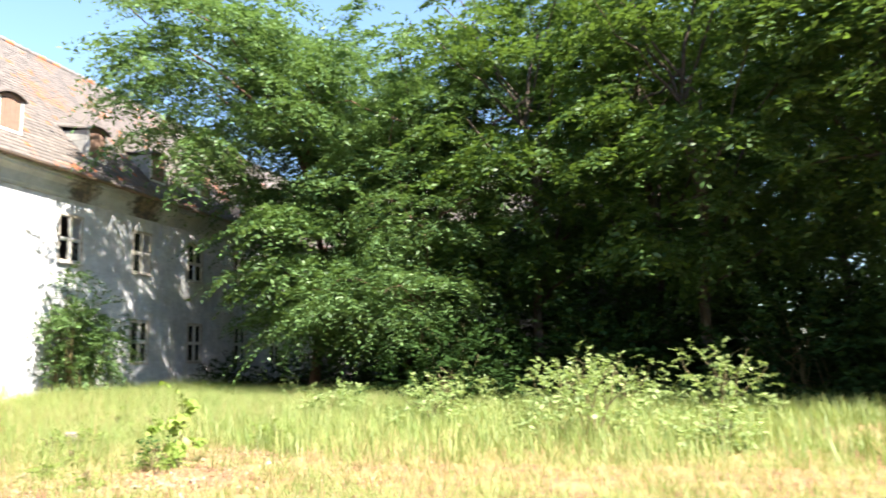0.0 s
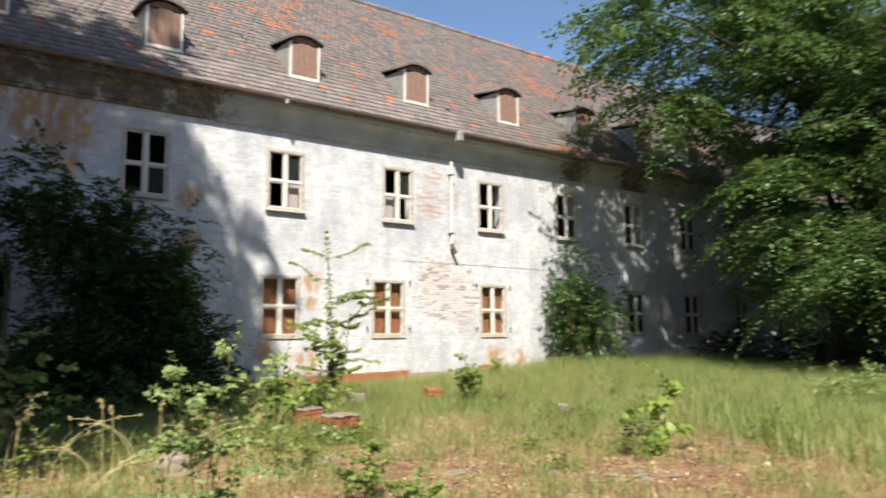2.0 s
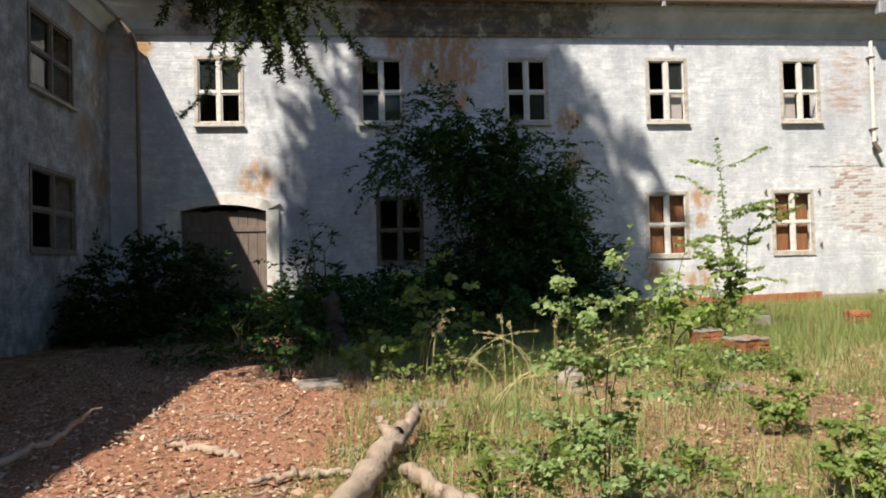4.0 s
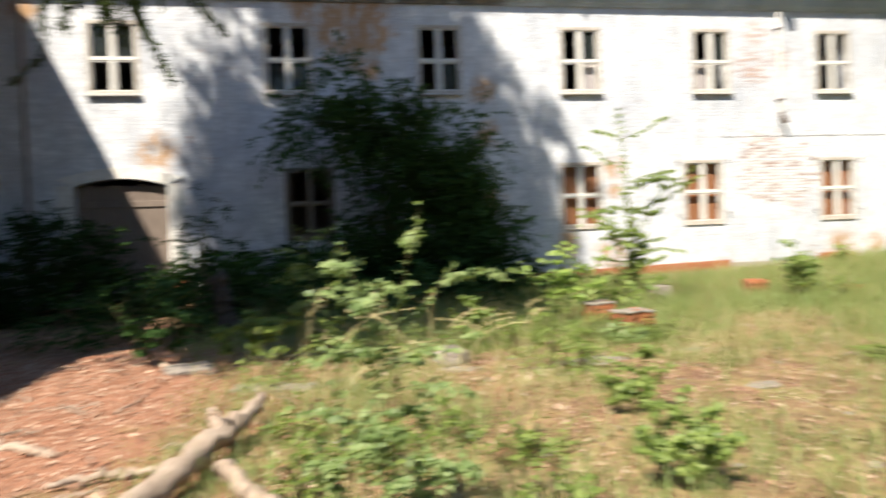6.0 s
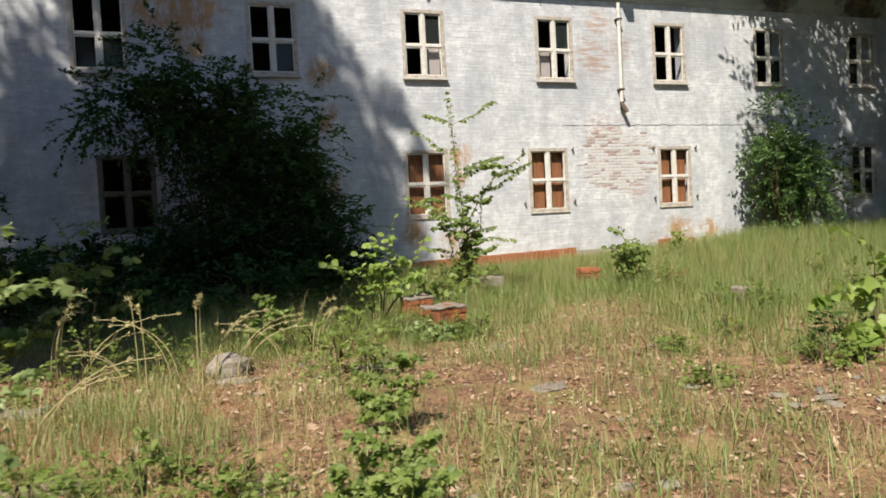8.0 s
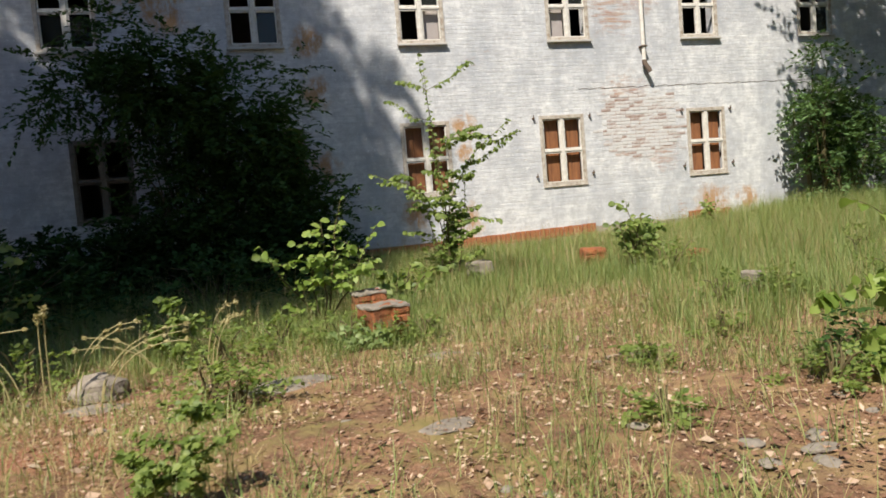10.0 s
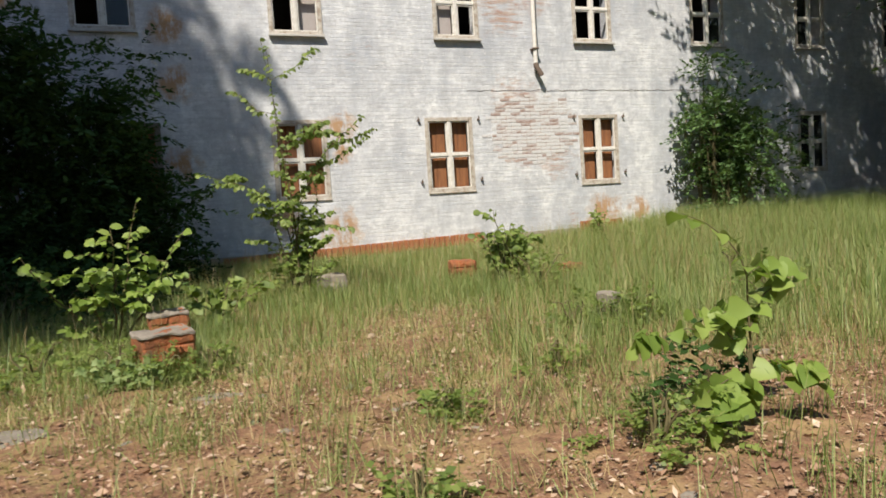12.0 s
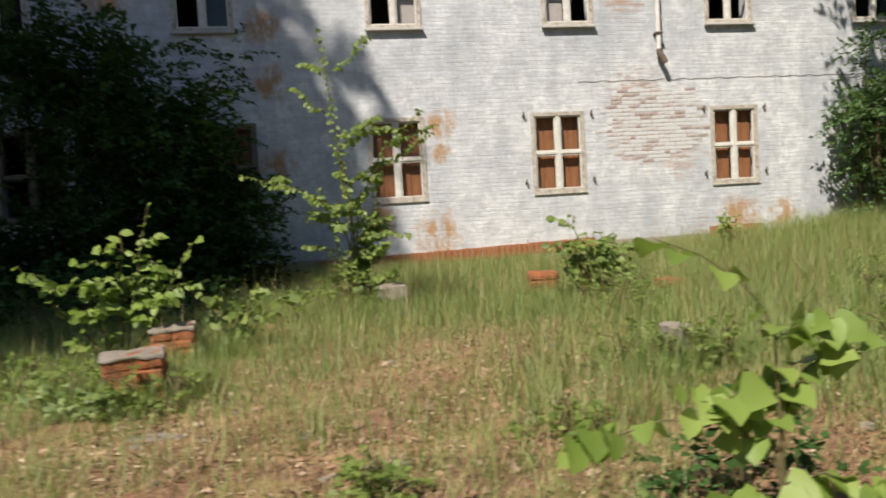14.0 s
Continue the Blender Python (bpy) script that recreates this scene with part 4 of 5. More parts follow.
def sapling(place, tips, label, leafmat, kind, leaf, per=9, name="sapling", radius=0.014, twigs=3, clump=1, droop=0.3, category="sapling"):
    """A young tree: a few stems to the given tips, side twigs, and single broad leaves along them."""
    s = thing(name, place, label, category)
    pos, way = [], []
    for tip in tips:
        if isinstance(tip, list):
            way_pts = np.array([(0, 0, -0.05), *tip])
            at9 = np.linspace(0, len(way_pts) - 1, 9)
            p = np.stack([np.interp(at9, np.arange(len(way_pts)), way_pts[:, i]) for i in range(3)], 1)
            tip = tip[-1]
        else:
            p = crooked((0, 0, -0.05), tip, 9, 0.06, 0.05)
        v, f = tube(p, np.linspace(radius, radius * 0.25, 9), 6)
        array_mesh("stem", v, f, TWIG, s, True)
        length = np.linalg.norm(np.array(tip))
        runs = [p[2:]]
        for k in range(twigs):
            i = rng.integers(2, 8)
            a = rng.uniform(0, 2 * math.pi)
            end = p[i] + np.array((math.cos(a), math.sin(a), rng.uniform(0.0, 0.5))) * length * rng.uniform(0.14, 0.30)
            q = crooked(p[i], end, 5, 0.1, 0.02)
            v, f = tube(q, np.linspace(radius * 0.4, radius * 0.15, 5), 5)
            array_mesh("twig", v, f, TWIG, s, True)
            runs.append(q)
        for run in runs:
            t = np.linspace(0.15, 1.0, per)
            at = np.stack([np.interp(t * (len(run) - 1), np.arange(len(run)), run[:, i]) for i in range(3)], 1)
            axis = run[-1] - run[0]
            axis = axis / np.linalg.norm(axis)
            for c in range(clump):
                side = np.cross(axis, [0, 0, 1.0]) + 1e-3
                side /= np.linalg.norm(side)
                sg = np.where(np.arange(per) % 2 == 0, 1.0, -1.0)[:, None] * (1 if c == 0 else -1)
                w = axis * 0.45 + side * sg + rng.normal(0, 0.35, (per, 3))
                w[:, 2] -= droop
                pos.append(at + rng.normal(0, 0.01, at.shape))
                way.append(w)
    pos, way = np.concatenate(pos), np.concatenate(way)
    n = len(pos)
    size = leaf * rng.uniform(0.6, 1.25, n)
    nm = np.array([0, -0.75, 0.75] if kind == "heart" else [-0.35, -0.6, 0.8]) + rng.normal(0, 0.4, (n, 3))
    v, f = broad_leaves(pos, way, nm, size, size * (1.05 if kind == "heart" else 0.85), kind)
    array_mesh("leaves", v, f, leafmat, s)
    return s


def at_ground(x, y):
    return (x, y, float(ground_height(np.float64(x), np.float64(y))))


# ---- trees ----
rng = np.random.default_rng(21)
LOCUST = "tall locust tree with light feathery green foliage at the courtyard's edge"
tree(at_ground(15.2, -5.6), 15.5, [(-4.4, 0.9, 11.2, 6.6, 4.2, 4.0, 140), (0.6, -1.0, 6.4, 5.6, 4.6, 5.0, 145), (2.0, 0.5, 12.0, 6.0, 4.5, 4.5, 70), (-3.8, -2.2, 4.7, 3.2, 2.8, 3.2, 60)], LOCUST, LEAF_TREE, leaf=0.21, trunk=0.22, limbs=24, disc=1.5, bark=RED_BARK)
tree(at_ground(13.2, -10.6), 13.0, [(0.0, 0.0, 6.2, 4.2, 3.6, 4.6, 100), (0.0, 0.0, 11.0, 4.2, 4.0, 3.2, 56)], LOCUST, LEAF_TREE, leaf=0.2, trunk=0.16, limbs=16, disc=1.45, bark=RED_BARK)
tree(at_ground(21.4, -7.4), 16.0, [(0, 0, 9.5, 5.6, 5.0, 6.5, 150)], LOCUST, LEAF_TREE, leaf=0.2, trunk=0.22, limbs=12, disc=1.4, bark=RED_BARK)
tree(at_ground(10.2, -12.0), 7.0, [(-0.8, 0.4, 3.3, 2.2, 2.2, 1.0, 38), (0.2, 0.0, 5.6, 2.2, 2.2, 1.2, 34), (-0.4, 2.6, 3.2, 1.8, 1.6, 0.7, 24)], "young locust tree with sunlit layered sprays before the wood", LEAF_TREE, leaf=0.14, trunk=0.09, limbs=14, disc=1.5, bark=RED_BARK)
wood = tree(at_ground(12.5, -15.4), 17.0, [(0, 0, 9.6, 4.6, 4.6, 7.6, 130)], "tall shaded broadleaf tree in the dark wood", LEAF_WOOD, leaf=0.24, trunk=0.19, limbs=12, disc=1.4, shoots=18, per=12)
# the last two are added mostly out of view to shade the wood's edge
SPOTS = ((9.0, -20.5, 0.9), (14.5, -19.5, 1.0), (18.5, -12.5, 1.05), (19.5, -18.0, 1.1), (10.5, -26.5, 1.0), (16.0, -25.5, 1.1), (24.0, -14.5, 1.0), (24.0, -22.0, 1.1), (5.5, -27.0, 0.9), (22.0, -30.0, 1.15), (30.0, -19.0, 1.1), (12.0, -33.0, 1.1), (29.0, -27.0, 1.2), (35.0, -34.0, 1.2), (40.0, -24.0, 1.2), (2.5, -30.0, 0.95), (6.0, -25.0, 0.9))
for k, (x, y, s) in enumerate(SPOTS):
    copy_thing(wood, pose(*at_ground(x, y), 0, 0, 47 * k) @ Matrix.Diagonal((s, s, s, 1)))
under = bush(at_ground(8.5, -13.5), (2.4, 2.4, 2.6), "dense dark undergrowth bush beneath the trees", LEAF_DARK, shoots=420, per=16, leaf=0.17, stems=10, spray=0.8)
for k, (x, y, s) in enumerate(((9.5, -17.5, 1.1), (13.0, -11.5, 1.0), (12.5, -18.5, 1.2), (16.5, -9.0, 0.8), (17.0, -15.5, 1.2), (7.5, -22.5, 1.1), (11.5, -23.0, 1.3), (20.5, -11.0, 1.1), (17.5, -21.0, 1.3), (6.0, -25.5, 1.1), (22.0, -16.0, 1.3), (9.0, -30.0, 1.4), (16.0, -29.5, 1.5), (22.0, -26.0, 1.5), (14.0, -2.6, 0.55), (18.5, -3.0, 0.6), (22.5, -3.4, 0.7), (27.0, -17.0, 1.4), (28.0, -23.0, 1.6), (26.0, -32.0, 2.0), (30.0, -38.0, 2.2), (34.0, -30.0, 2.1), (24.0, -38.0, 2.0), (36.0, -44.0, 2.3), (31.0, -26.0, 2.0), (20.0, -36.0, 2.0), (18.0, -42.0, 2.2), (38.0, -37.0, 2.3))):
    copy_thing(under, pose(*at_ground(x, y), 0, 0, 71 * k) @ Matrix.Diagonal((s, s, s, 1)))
# tree beside the walker, whose crown shades the facade; unseen trees added behind
rng = np.random.default_rng(5)
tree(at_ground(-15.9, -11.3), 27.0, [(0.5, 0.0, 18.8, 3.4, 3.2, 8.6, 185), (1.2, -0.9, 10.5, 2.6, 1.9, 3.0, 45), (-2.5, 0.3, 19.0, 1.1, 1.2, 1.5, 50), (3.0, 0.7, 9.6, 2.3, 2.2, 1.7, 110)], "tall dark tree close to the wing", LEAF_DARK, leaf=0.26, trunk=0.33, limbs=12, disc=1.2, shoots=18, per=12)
for k, (x, y) in enumerate(((-24.0, -46.0), (-9.0, -48.0), (4.0, -46.0), (-36.0, -50.0))):
    copy_thing(wood, pose(*at_ground(x, y), 0, 0, 31 * k))


def spruce_limb():
    """Drooping spruce limbs that reach over the courtyard, with dense hanging side shoots."""
    root = (-15.1, -11.2, 6.6)
    b = thing("spruce_branch", root, "dark drooping spruce branch hanging in front of the facade", "branch")
    pos, way = [], []
    for end, count, fall in (((3.7, 0.1, -2.3), 150, 1.0), ((3.0, -0.3, -2.1), 75, 0.55), ((2.3, 0.2, -1.8), 50, 0.4)):
        spine = crooked((0, 0, 0), end, 12, 0.03, 0.5)
        v, f = tube(spine, np.linspace(0.06, 0.012, 12), 7)
        array_mesh("branch_wood", v, f, BARK, b, True)
        for k in range(count):
            t = rng.uniform(0.45, 1.0) ** 0.75
            start = np.array([np.interp(t * 11, np.arange(12), spine[:, i]) for i in range(3)])
            length = fall * rng.uniform(0.3, 1.25) * (0.5 + 0.9 * max(0.0, t - 0.5) * 2)
            p = crooked(start, start + np.array((rng.normal(0.14, 0.28), rng.normal(0, 0.25), -1.0)) * length, 6, 0.10)
            if k % 6 == 0:
                v, f = tube(p, np.linspace(0.008, 0.003, 6), 4)
                array_mesh("shoot", v, f, BARK, b)
            m = int(360 * length)
            s = rng.uniform(0.0, 5.0, m)
            pos.append(np.stack([np.interp(s, np.arange(6), p[:, i]) for i in range(3)], 1))
            way.append(unit(m) + (0.03, 0, -0.45))
    pos, way = np.concatenate(pos), np.concatenate(way)
    n = len(pos)
    v, f = leaf_quads(pos, way, unit(n), rng.uniform(0.04, 0.09, n), rng.uniform(0.011, 0.02, n))
    array_mesh("needles", v, f, NEEDLE, b)


spruce_limb()

# ---- bushes against the building ----
bush(at_ground(-8.0, -2.1), (1.6, 0.8, 3.6), "large dark elder bush with white blossoms before boarded windows", LEAF_BUSH, per=18, leaf=0.12, stems=16, spray=0.6, flowers=12, gaps=0.34,
     lobes=((-1.35, 0.0, 3.75, 1.25, 0.7, 0.6, 230), (-0.95, 0.0, 4.75, 0.55, 0.4, 0.65, 60), (-0.1, 0.0, 3.7, 1.4, 0.9, 0.85, 330), (0.7, -0.1, 3.0, 1.3, 1.0, 1.0, 520), (1.5, 0.0, 2.4, 0.6, 0.8, 0.8, 240), (2.0, -0.1, 1.3, 0.75, 0.8, 0.5, 190), (0.6, -0.3, 1.5, 1.5, 0.9, 1.2, 640), (-0.6, -0.3, 1.0, 0.9, 0.9, 0.9, 300), (2.0, 0.8, 4.0, 0.5, 0.3, 0.4, 14)))
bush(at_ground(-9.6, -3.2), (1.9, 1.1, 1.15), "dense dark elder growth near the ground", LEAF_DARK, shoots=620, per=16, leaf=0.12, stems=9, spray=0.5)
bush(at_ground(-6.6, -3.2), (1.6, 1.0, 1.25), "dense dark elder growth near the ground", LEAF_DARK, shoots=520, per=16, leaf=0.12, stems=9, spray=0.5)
# bush put in to blacken the wall foot where shade lies
bush(at_ground(-11.5, -2.3), (1.7, 1.0, 1.15), "dense dark growth added over the shaded foot of the facade", LEAF_DARK, shoots=480, per=16, leaf=0.12, stems=8, spray=0.45)
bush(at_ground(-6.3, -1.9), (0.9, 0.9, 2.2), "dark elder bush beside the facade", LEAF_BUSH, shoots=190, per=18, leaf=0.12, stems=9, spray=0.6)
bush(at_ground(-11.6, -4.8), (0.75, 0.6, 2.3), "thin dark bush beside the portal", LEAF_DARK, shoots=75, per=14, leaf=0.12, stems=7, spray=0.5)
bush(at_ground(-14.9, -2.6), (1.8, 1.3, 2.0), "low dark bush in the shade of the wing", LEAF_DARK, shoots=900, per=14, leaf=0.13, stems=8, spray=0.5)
bush(at_ground(7.6, -1.1), (1.5, 0.7, 3.2), "green climbing bush against the sunlit facade", LEAF_TREE, per=16, leaf=0.13, stems=12, spray=0.6, gaps=0.50,
     lobes=((-0.1, 0.0, 2.5, 1.0, 0.6, 1.1, 200), (0.5, -0.1, 1.2, 1.4, 0.7, 1.1, 250), (-0.5, 0.1, 3.6, 0.55, 0.4, 0.8, 80), (1.2, 0.1, 2.2, 0.8, 0.5, 0.8, 90)))
bush(at_ground(7.2, -0.7), (0.6, 0.45, 4.6), "slim upright shoot of the wall bush", LEAF_TREE, shoots=110, per=12, leaf=0.13, stems=5, spray=0.45)
bush(at_ground(-12.4, -6.2), (1.5, 1.0, 0.9), "low shaded weeds by the portal path", LEAF_BUSH, shoots=170, per=12, leaf=0.11, stems=9, spray=0.4)
bush(at_ground(-10.4, -5.4), (2.0, 1.2, 1.0), "low shaded weeds under the elder", LEAF_BUSH, shoots=260, per=12, leaf=0.12, stems=10, spray=0.45)
bush(at_ground(-7.6, -5.0), (2.0, 1.4, 0.8), "low shaded weeds under the elder", LEAF_BUSH, shoots=240, per=12, leaf=0.11, stems=10, spray=0.45)
for x, y, s, h in ((0.2, -17.8, 1.15, 1.45), (2.0, -14.6, 0.9, 0.9), (-1.6, -19.6, 0.45, 0.6), (4.0, -16.8, 1.0, 1.2), (3.5, -20.0, 1.3, 1.5), (6.4, -14.0, 1.1, 1.1), (3.4, -11.8, 0.7, 0.6), (6.0, -11.0, 0.8, 0.7), (9.0, -8.2, 0.9, 0.7), (6.0, -18.2, 1.2, 1.3)):
    bush(at_ground(x, y), (s, s, h), "sunlit wild bush at the wood's edge", LEAF_EDGE, shoots=int(120 * s), per=12, leaf=0.09, stems=8, spray=0.4, narrow=0.65)

# ---- saplings and weeds on the lawn ----
sapling(at_ground(-4.1, -5.3), [[(-0.05, -0.2, 1.2), (-0.15, -0.3, 2.2), (-0.34, -0.39, 3.49)], [(-0.04, -0.2, 1.25), (-0.2, -0.3, 2.3), (-0.28, -0.42, 3.35)], [(-0.1, -0.1, 1.0), (-0.5, -0.4, 1.55), (-1.28, -0.84, 1.76)], [(0.0, -0.1, 1.2), (0.3, -0.5, 1.95), (0.77, -0.98, 2.39)], (0.35, -0.2, 1.9), (-0.4, -0.2, 1.6), (0.28, 0.0, 1.3), (-0.2, -0.15, 2.1), (0.1, -0.1, 1.0)], "slender young tree growing before the boarded window", LEAF_LIGHT, "oval", 0.075, per=22, twigs=5, radius=0.011, clump=2, droop=0.8)
bush(at_ground(-4.1, -5.2), (0.5, 0.45, 0.75), "leafy foot of the young tree", LEAF_LIGHT, shoots=80, per=12, leaf=0.09, stems=5, spray=0.3, name="shrub", category="shrub")
for x, y, h in ((-1.5, -6.4, 1.1), (-1.25, -6.2, 0.85), (-0.95, -5.9, 0.8), (-0.75, -5.5, 0.75), (-0.5, -5.2, 0.7), (3.4, -1.6, 0.8)):
    sapling(at_ground(x, y), [(-0.1, 0, h), (0.2, 0.1, h * 0.8), (-0.28, -0.1, h * 0.7)], "young elder shoot in the tall grass", LEAF_LIGHT, "oval", 0.10, per=9, twigs=4, clump=1)
sapling(at_ground(-6.35, -7.9), [(0.3, 0.1, 1.42), (-0.65, -0.3, 0.98), (0.7, 0.1, 1.1), (-0.2, -0.3, 0.85), (0.05, 0.1, 1.2)], "young hazel with sunlit yellow-green leaves by the brick stumps", LEAF_LIME, "oval", 0.105, per=11, twigs=5, clump=1)
sapling(at_ground(-5.4, -7.5), [(0.2, 0, 0.6), (-0.3, 0.1, 0.55), (0.5, 0, 0.5)], "low sunlit weed behind the brick stumps", LEAF_LIGHT, "oval", 0.12, per=8, twigs=4)
sapling(at_ground(-3.14, -12.48), [[(0.02, 0, 0.3), (0.0, 0, 0.6), (0.0, 0, 0.78), (-0.05, 0, 0.92), (-0.2, 0, 1.05), (-0.4, 0, 1.13)], [(0.0, 0, 0.35), (-0.15, 0, 0.52), (-0.4, 0, 0.56), (-0.72, -0.02, 0.5)], [(0, 0, 0.2), (-0.15, -0.05, 0.3), (-0.36, -0.08, 0.25)], [(0, 0, 0.15), (-0.2, -0.06, 0.17), (-0.4, -0.1, 0.1)], [(0, 0, 0.5), (0.12, 0, 0.7), (0.3, 0, 0.72)], [(0, 0, 0.3), (0.15, -0.05, 0.35), (0.3, -0.1, 0.2)], [(0, 0, 0.4), (-0.1, 0.05, 0.62), (-0.25, 0.1, 0.6)]], "young lime tree with large bright green leaves", LEAF_LIME, "heart", 0.108, per=11, twigs=1, radius=0.007, droop=0.6)
bush(at_ground(-3.72, -12.5), (0.36, 0.3, 0.26), "low dark green weed on bare soil", LEAF_LIGHT, shoots=60, per=10, leaf=0.045, stems=6, spray=0.16, name="weed", category="weed", narrow=0.7)
bush(at_ground(-3.0, -12.0), (0.35, 0.35, 0.28), "low dark green weed on bare soil", LEAF_BUSH, shoots=40, per=10, leaf=0.06, stems=5, spray=0.25, name="weed", category="weed", narrow=0.7)
sapling(at_ground(-7.97, -14.15), [(0.02, 0, 0.56), (0.2, 0.05, 0.42), (-0.22, 0, 0.34), (0.1, -0.15, 0.36), (-0.12, 0.16, 0.45), (0.28, -0.05, 0.28)], "young maple with bright lobed leaves on the dry lawn", LEAF_LIGHT, "maple", 0.046, per=15, twigs=6, clump=2, radius=0.005)
sapling(at_ground(-9.5, -14.5), [[(0.0, 0.0, 0.6), (0.05, 0.0, 1.1), (0.16, -0.02, 1.52)], [(0.0, 0.0, 0.6), (-0.08, 0.03, 1.0), (-0.17, 0.05, 1.36)], [(0.03, 0, 0.7), (0.12, 0, 1.05), (0.3, 0.0, 1.25)], (0.0, 0.06, 1.2), (-0.22, 0.0, 0.9), (0.2, 0.1, 0.75), (-0.05, -0.1, 0.6), (-0.3, 0.1, 0.5), (0.35, 0.05, 0.5)], "sunlit bramble shrub with pale lobed leaves on the dry lawn", LEAF_EDGE, "maple", 0.042, per=18, twigs=5, clump=2, radius=0.005)
sapling(at_ground(-7.58, -12.75), [(0.0, 0, 0.68), (0.14, 0.05, 0.5), (-0.12, 0, 0.42), (0.22, 0.0, 0.32), (-0.2, 0.1, 0.3)], "young maple shoot with bright lobed leaves", LEAF_LIGHT, "maple", 0.045, per=13, twigs=5, clump=2, radius=0.004)
sapling(at_ground(-9.8, -8.3), [[(0.0, 0, 0.8), (-0.05, 0, 1.3), (-0.2, -0.05, 1.6)], (0.35, 0.0, 1.35), (0.65, 0.0, 1.15), (-0.3, 0.1, 1.2)], "arching young elder catching the sun before the dark bush", LEAF_LIGHT, "oval", 0.10, per=9, twigs=5, clump=1, radius=0.009)
sapling(at_ground(-7.9, -8.9), [(0.1, 0, 0.62), (-0.25, 0.05, 0.5), (0.28, 0.05, 0.48)], "small sunlit shrub at the edge of the dark corner", LEAF_LIGHT, "oval", 0.075, per=10, twigs=5, clump=2, radius=0.006)
sapling(at_ground(-11.5, -9.0), [(0.1, 0, 0.75), (-0.4, 0.1, 0.55), (0.4, 0.1, 0.6), (-0.1, 0.1, 0.95)], "leafy weed at the edge of the shade", LEAF_BUSH, "oval", 0.09, per=9, twigs=5, clump=2, radius=0.007)
sapling(at_ground(-10.57, -9.2), [(0.1, 0, 0.55), (-0.3, 0.1, 0.42), (0.35, 0.1, 0.5), (0.6, 0.0, 0.6)], "sunlit leafy weed at the edge of the shade", LEAF_LIGHT, "oval", 0.09, per=9, twigs=5, clump=2, radius=0.007)
for x, y, h in ((-6.34, -9.6, 0.27), (-6.12, -9.66, 0.2)):
    sapling(at_ground(x, y), [(0.05, 0, h), (-0.14, -0.03, h * 0.8), (0.16, 0, h * 0.75), (0.0, -0.1, h * 0.6)], "leafy pale green weed before the brick stump", LEAF_EDGE, "maple", 0.065, per=7, twigs=2, clump=1, radius=0.004, name="weed", category="weed")
for x, y, h in ((-10.2, -10.4, 0.3), (-9.6, -9.6, 0.5), (-9.0, -9.4, 0.45), (-9.9, -12.4, 0.25), (-9.5, -13.2, 0.3), (-9.0, -12.9, 0.25), (-9.9, -13.6, 0.22), (-8.8, -14.4, 0.25), (-9.1, -15.0, 0.22), (-8.5, -13.3, 0.2), (-7.3, -11.0, 0.28), (-7.5, -10.7, 0.4), (-5.95, -9.55, 0.28), (-5.6, -9.45, 0.24), (-6.3, -9.2, 0.3), (-7.4, -9.2, 0.35), (-6.9, -8.7, 0.35), (-4.9, -6.0, 0.35), (-3.9, -4.6, 0.35), (-1.2, -6.8, 0.45), (-1.4, -7.2, 0.5), (-2.4, -9.6, 0.28), (-3.3, -10.8, 0.2), (-4.4, -11.4, 0.14), (-5.0, -12.6, 0.14), (-1.4, -12.9, 0.4), (-0.4, -10.0, 0.45), (1.0, -8.0, 0.5), (-8.2, -15.4, 0.2), (-1.8, -9.85, 0.3), (-2.15, -9.9, 0.2)):
    bush(at_ground(x, y), (h * 1.0, h * 0.9, h), "small green weed on the dry lawn", LEAF_LIGHT, shoots=int(22 + 70 * h), per=9, leaf=0.05, stems=5, spray=0.16, name="weed", category="weed", narrow=0.7)


# ---- grass, straw and litter ----
rng = np.random.default_rng(33)
def blades(name, pts, height, width, material, label, category, tilt=(0.1, 0.7)):
    """Bent blades; tilt: how far they lean from upright, in radians."""
    n = len(pts)
    a = rng.uniform(0, 2 * np.pi, n)
    d = np.stack([np.cos(a), np.sin(a), np.zeros(n)], 1)
    side = np.stack([-np.sin(a), np.cos(a), np.zeros(n)], 1)
    h, w = height[:, None], width[:, None]
    k = rng.uniform(*tilt, n)[:, None]
    z = np.array([0, 0, 1.0])
    m = pts + h * 0.55 * (z * np.cos(k * 0.7) + d * np.sin(k * 0.7))
    bend = np.minimum(k * 1.6, 1.75)
    tip = m + h * 0.45 * (z * np.cos(bend) + d * np.sin(bend))
    v = np.stack([pts - side * w * 0.5, pts + side * w * 0.5, m + side * w * 0.4, m - side * w * 0.4, tip], 1)
    q = np.arange(n)[:, None] * 5
    tris = np.concatenate([q + (0, 1, 2), q + (0, 2, 3), q + (3, 2, 4)])
    return tagged(array_mesh(name, v.reshape(-1, 3), tris, material), label, category, kind="stuff")


def patchy(x, y, scale=0.9, seed=8.0):
    return np.array([noise.noise(Vector((p * scale, q * scale, seed))) for p, q in zip(x.tolist(), y.tolist())])


def lush(x, y):
    """How green and tall the lawn stands: high towards the building and the wood, low on the trodden ground."""
    wave = np.array([noise.noise(Vector((a * 0.45, b * 0.45, 3.0))) for a, b in zip(x.tolist(), y.tolist())])
    v = 1 / (1 + np.exp(-(y + 6.2 + 0.75 * np.maximum(x + 5.0, 0)) / 1.2)) * (0.35 + 0.65 / (1 + np.exp(-(y + 12.2 - 0.35 * np.maximum(x + 3.0, -9)) / 0.6))) + 1 / (1 + np.exp(-(x - 0.5 + 0.25 * (y + 10)) / 1.1))
    return np.clip(np.minimum(v, 1.0) + 0.7 * wave * (v < 0.9), 0, 1) * (x > -11.2 - 0.12 * (y + 10) * (y > -10))


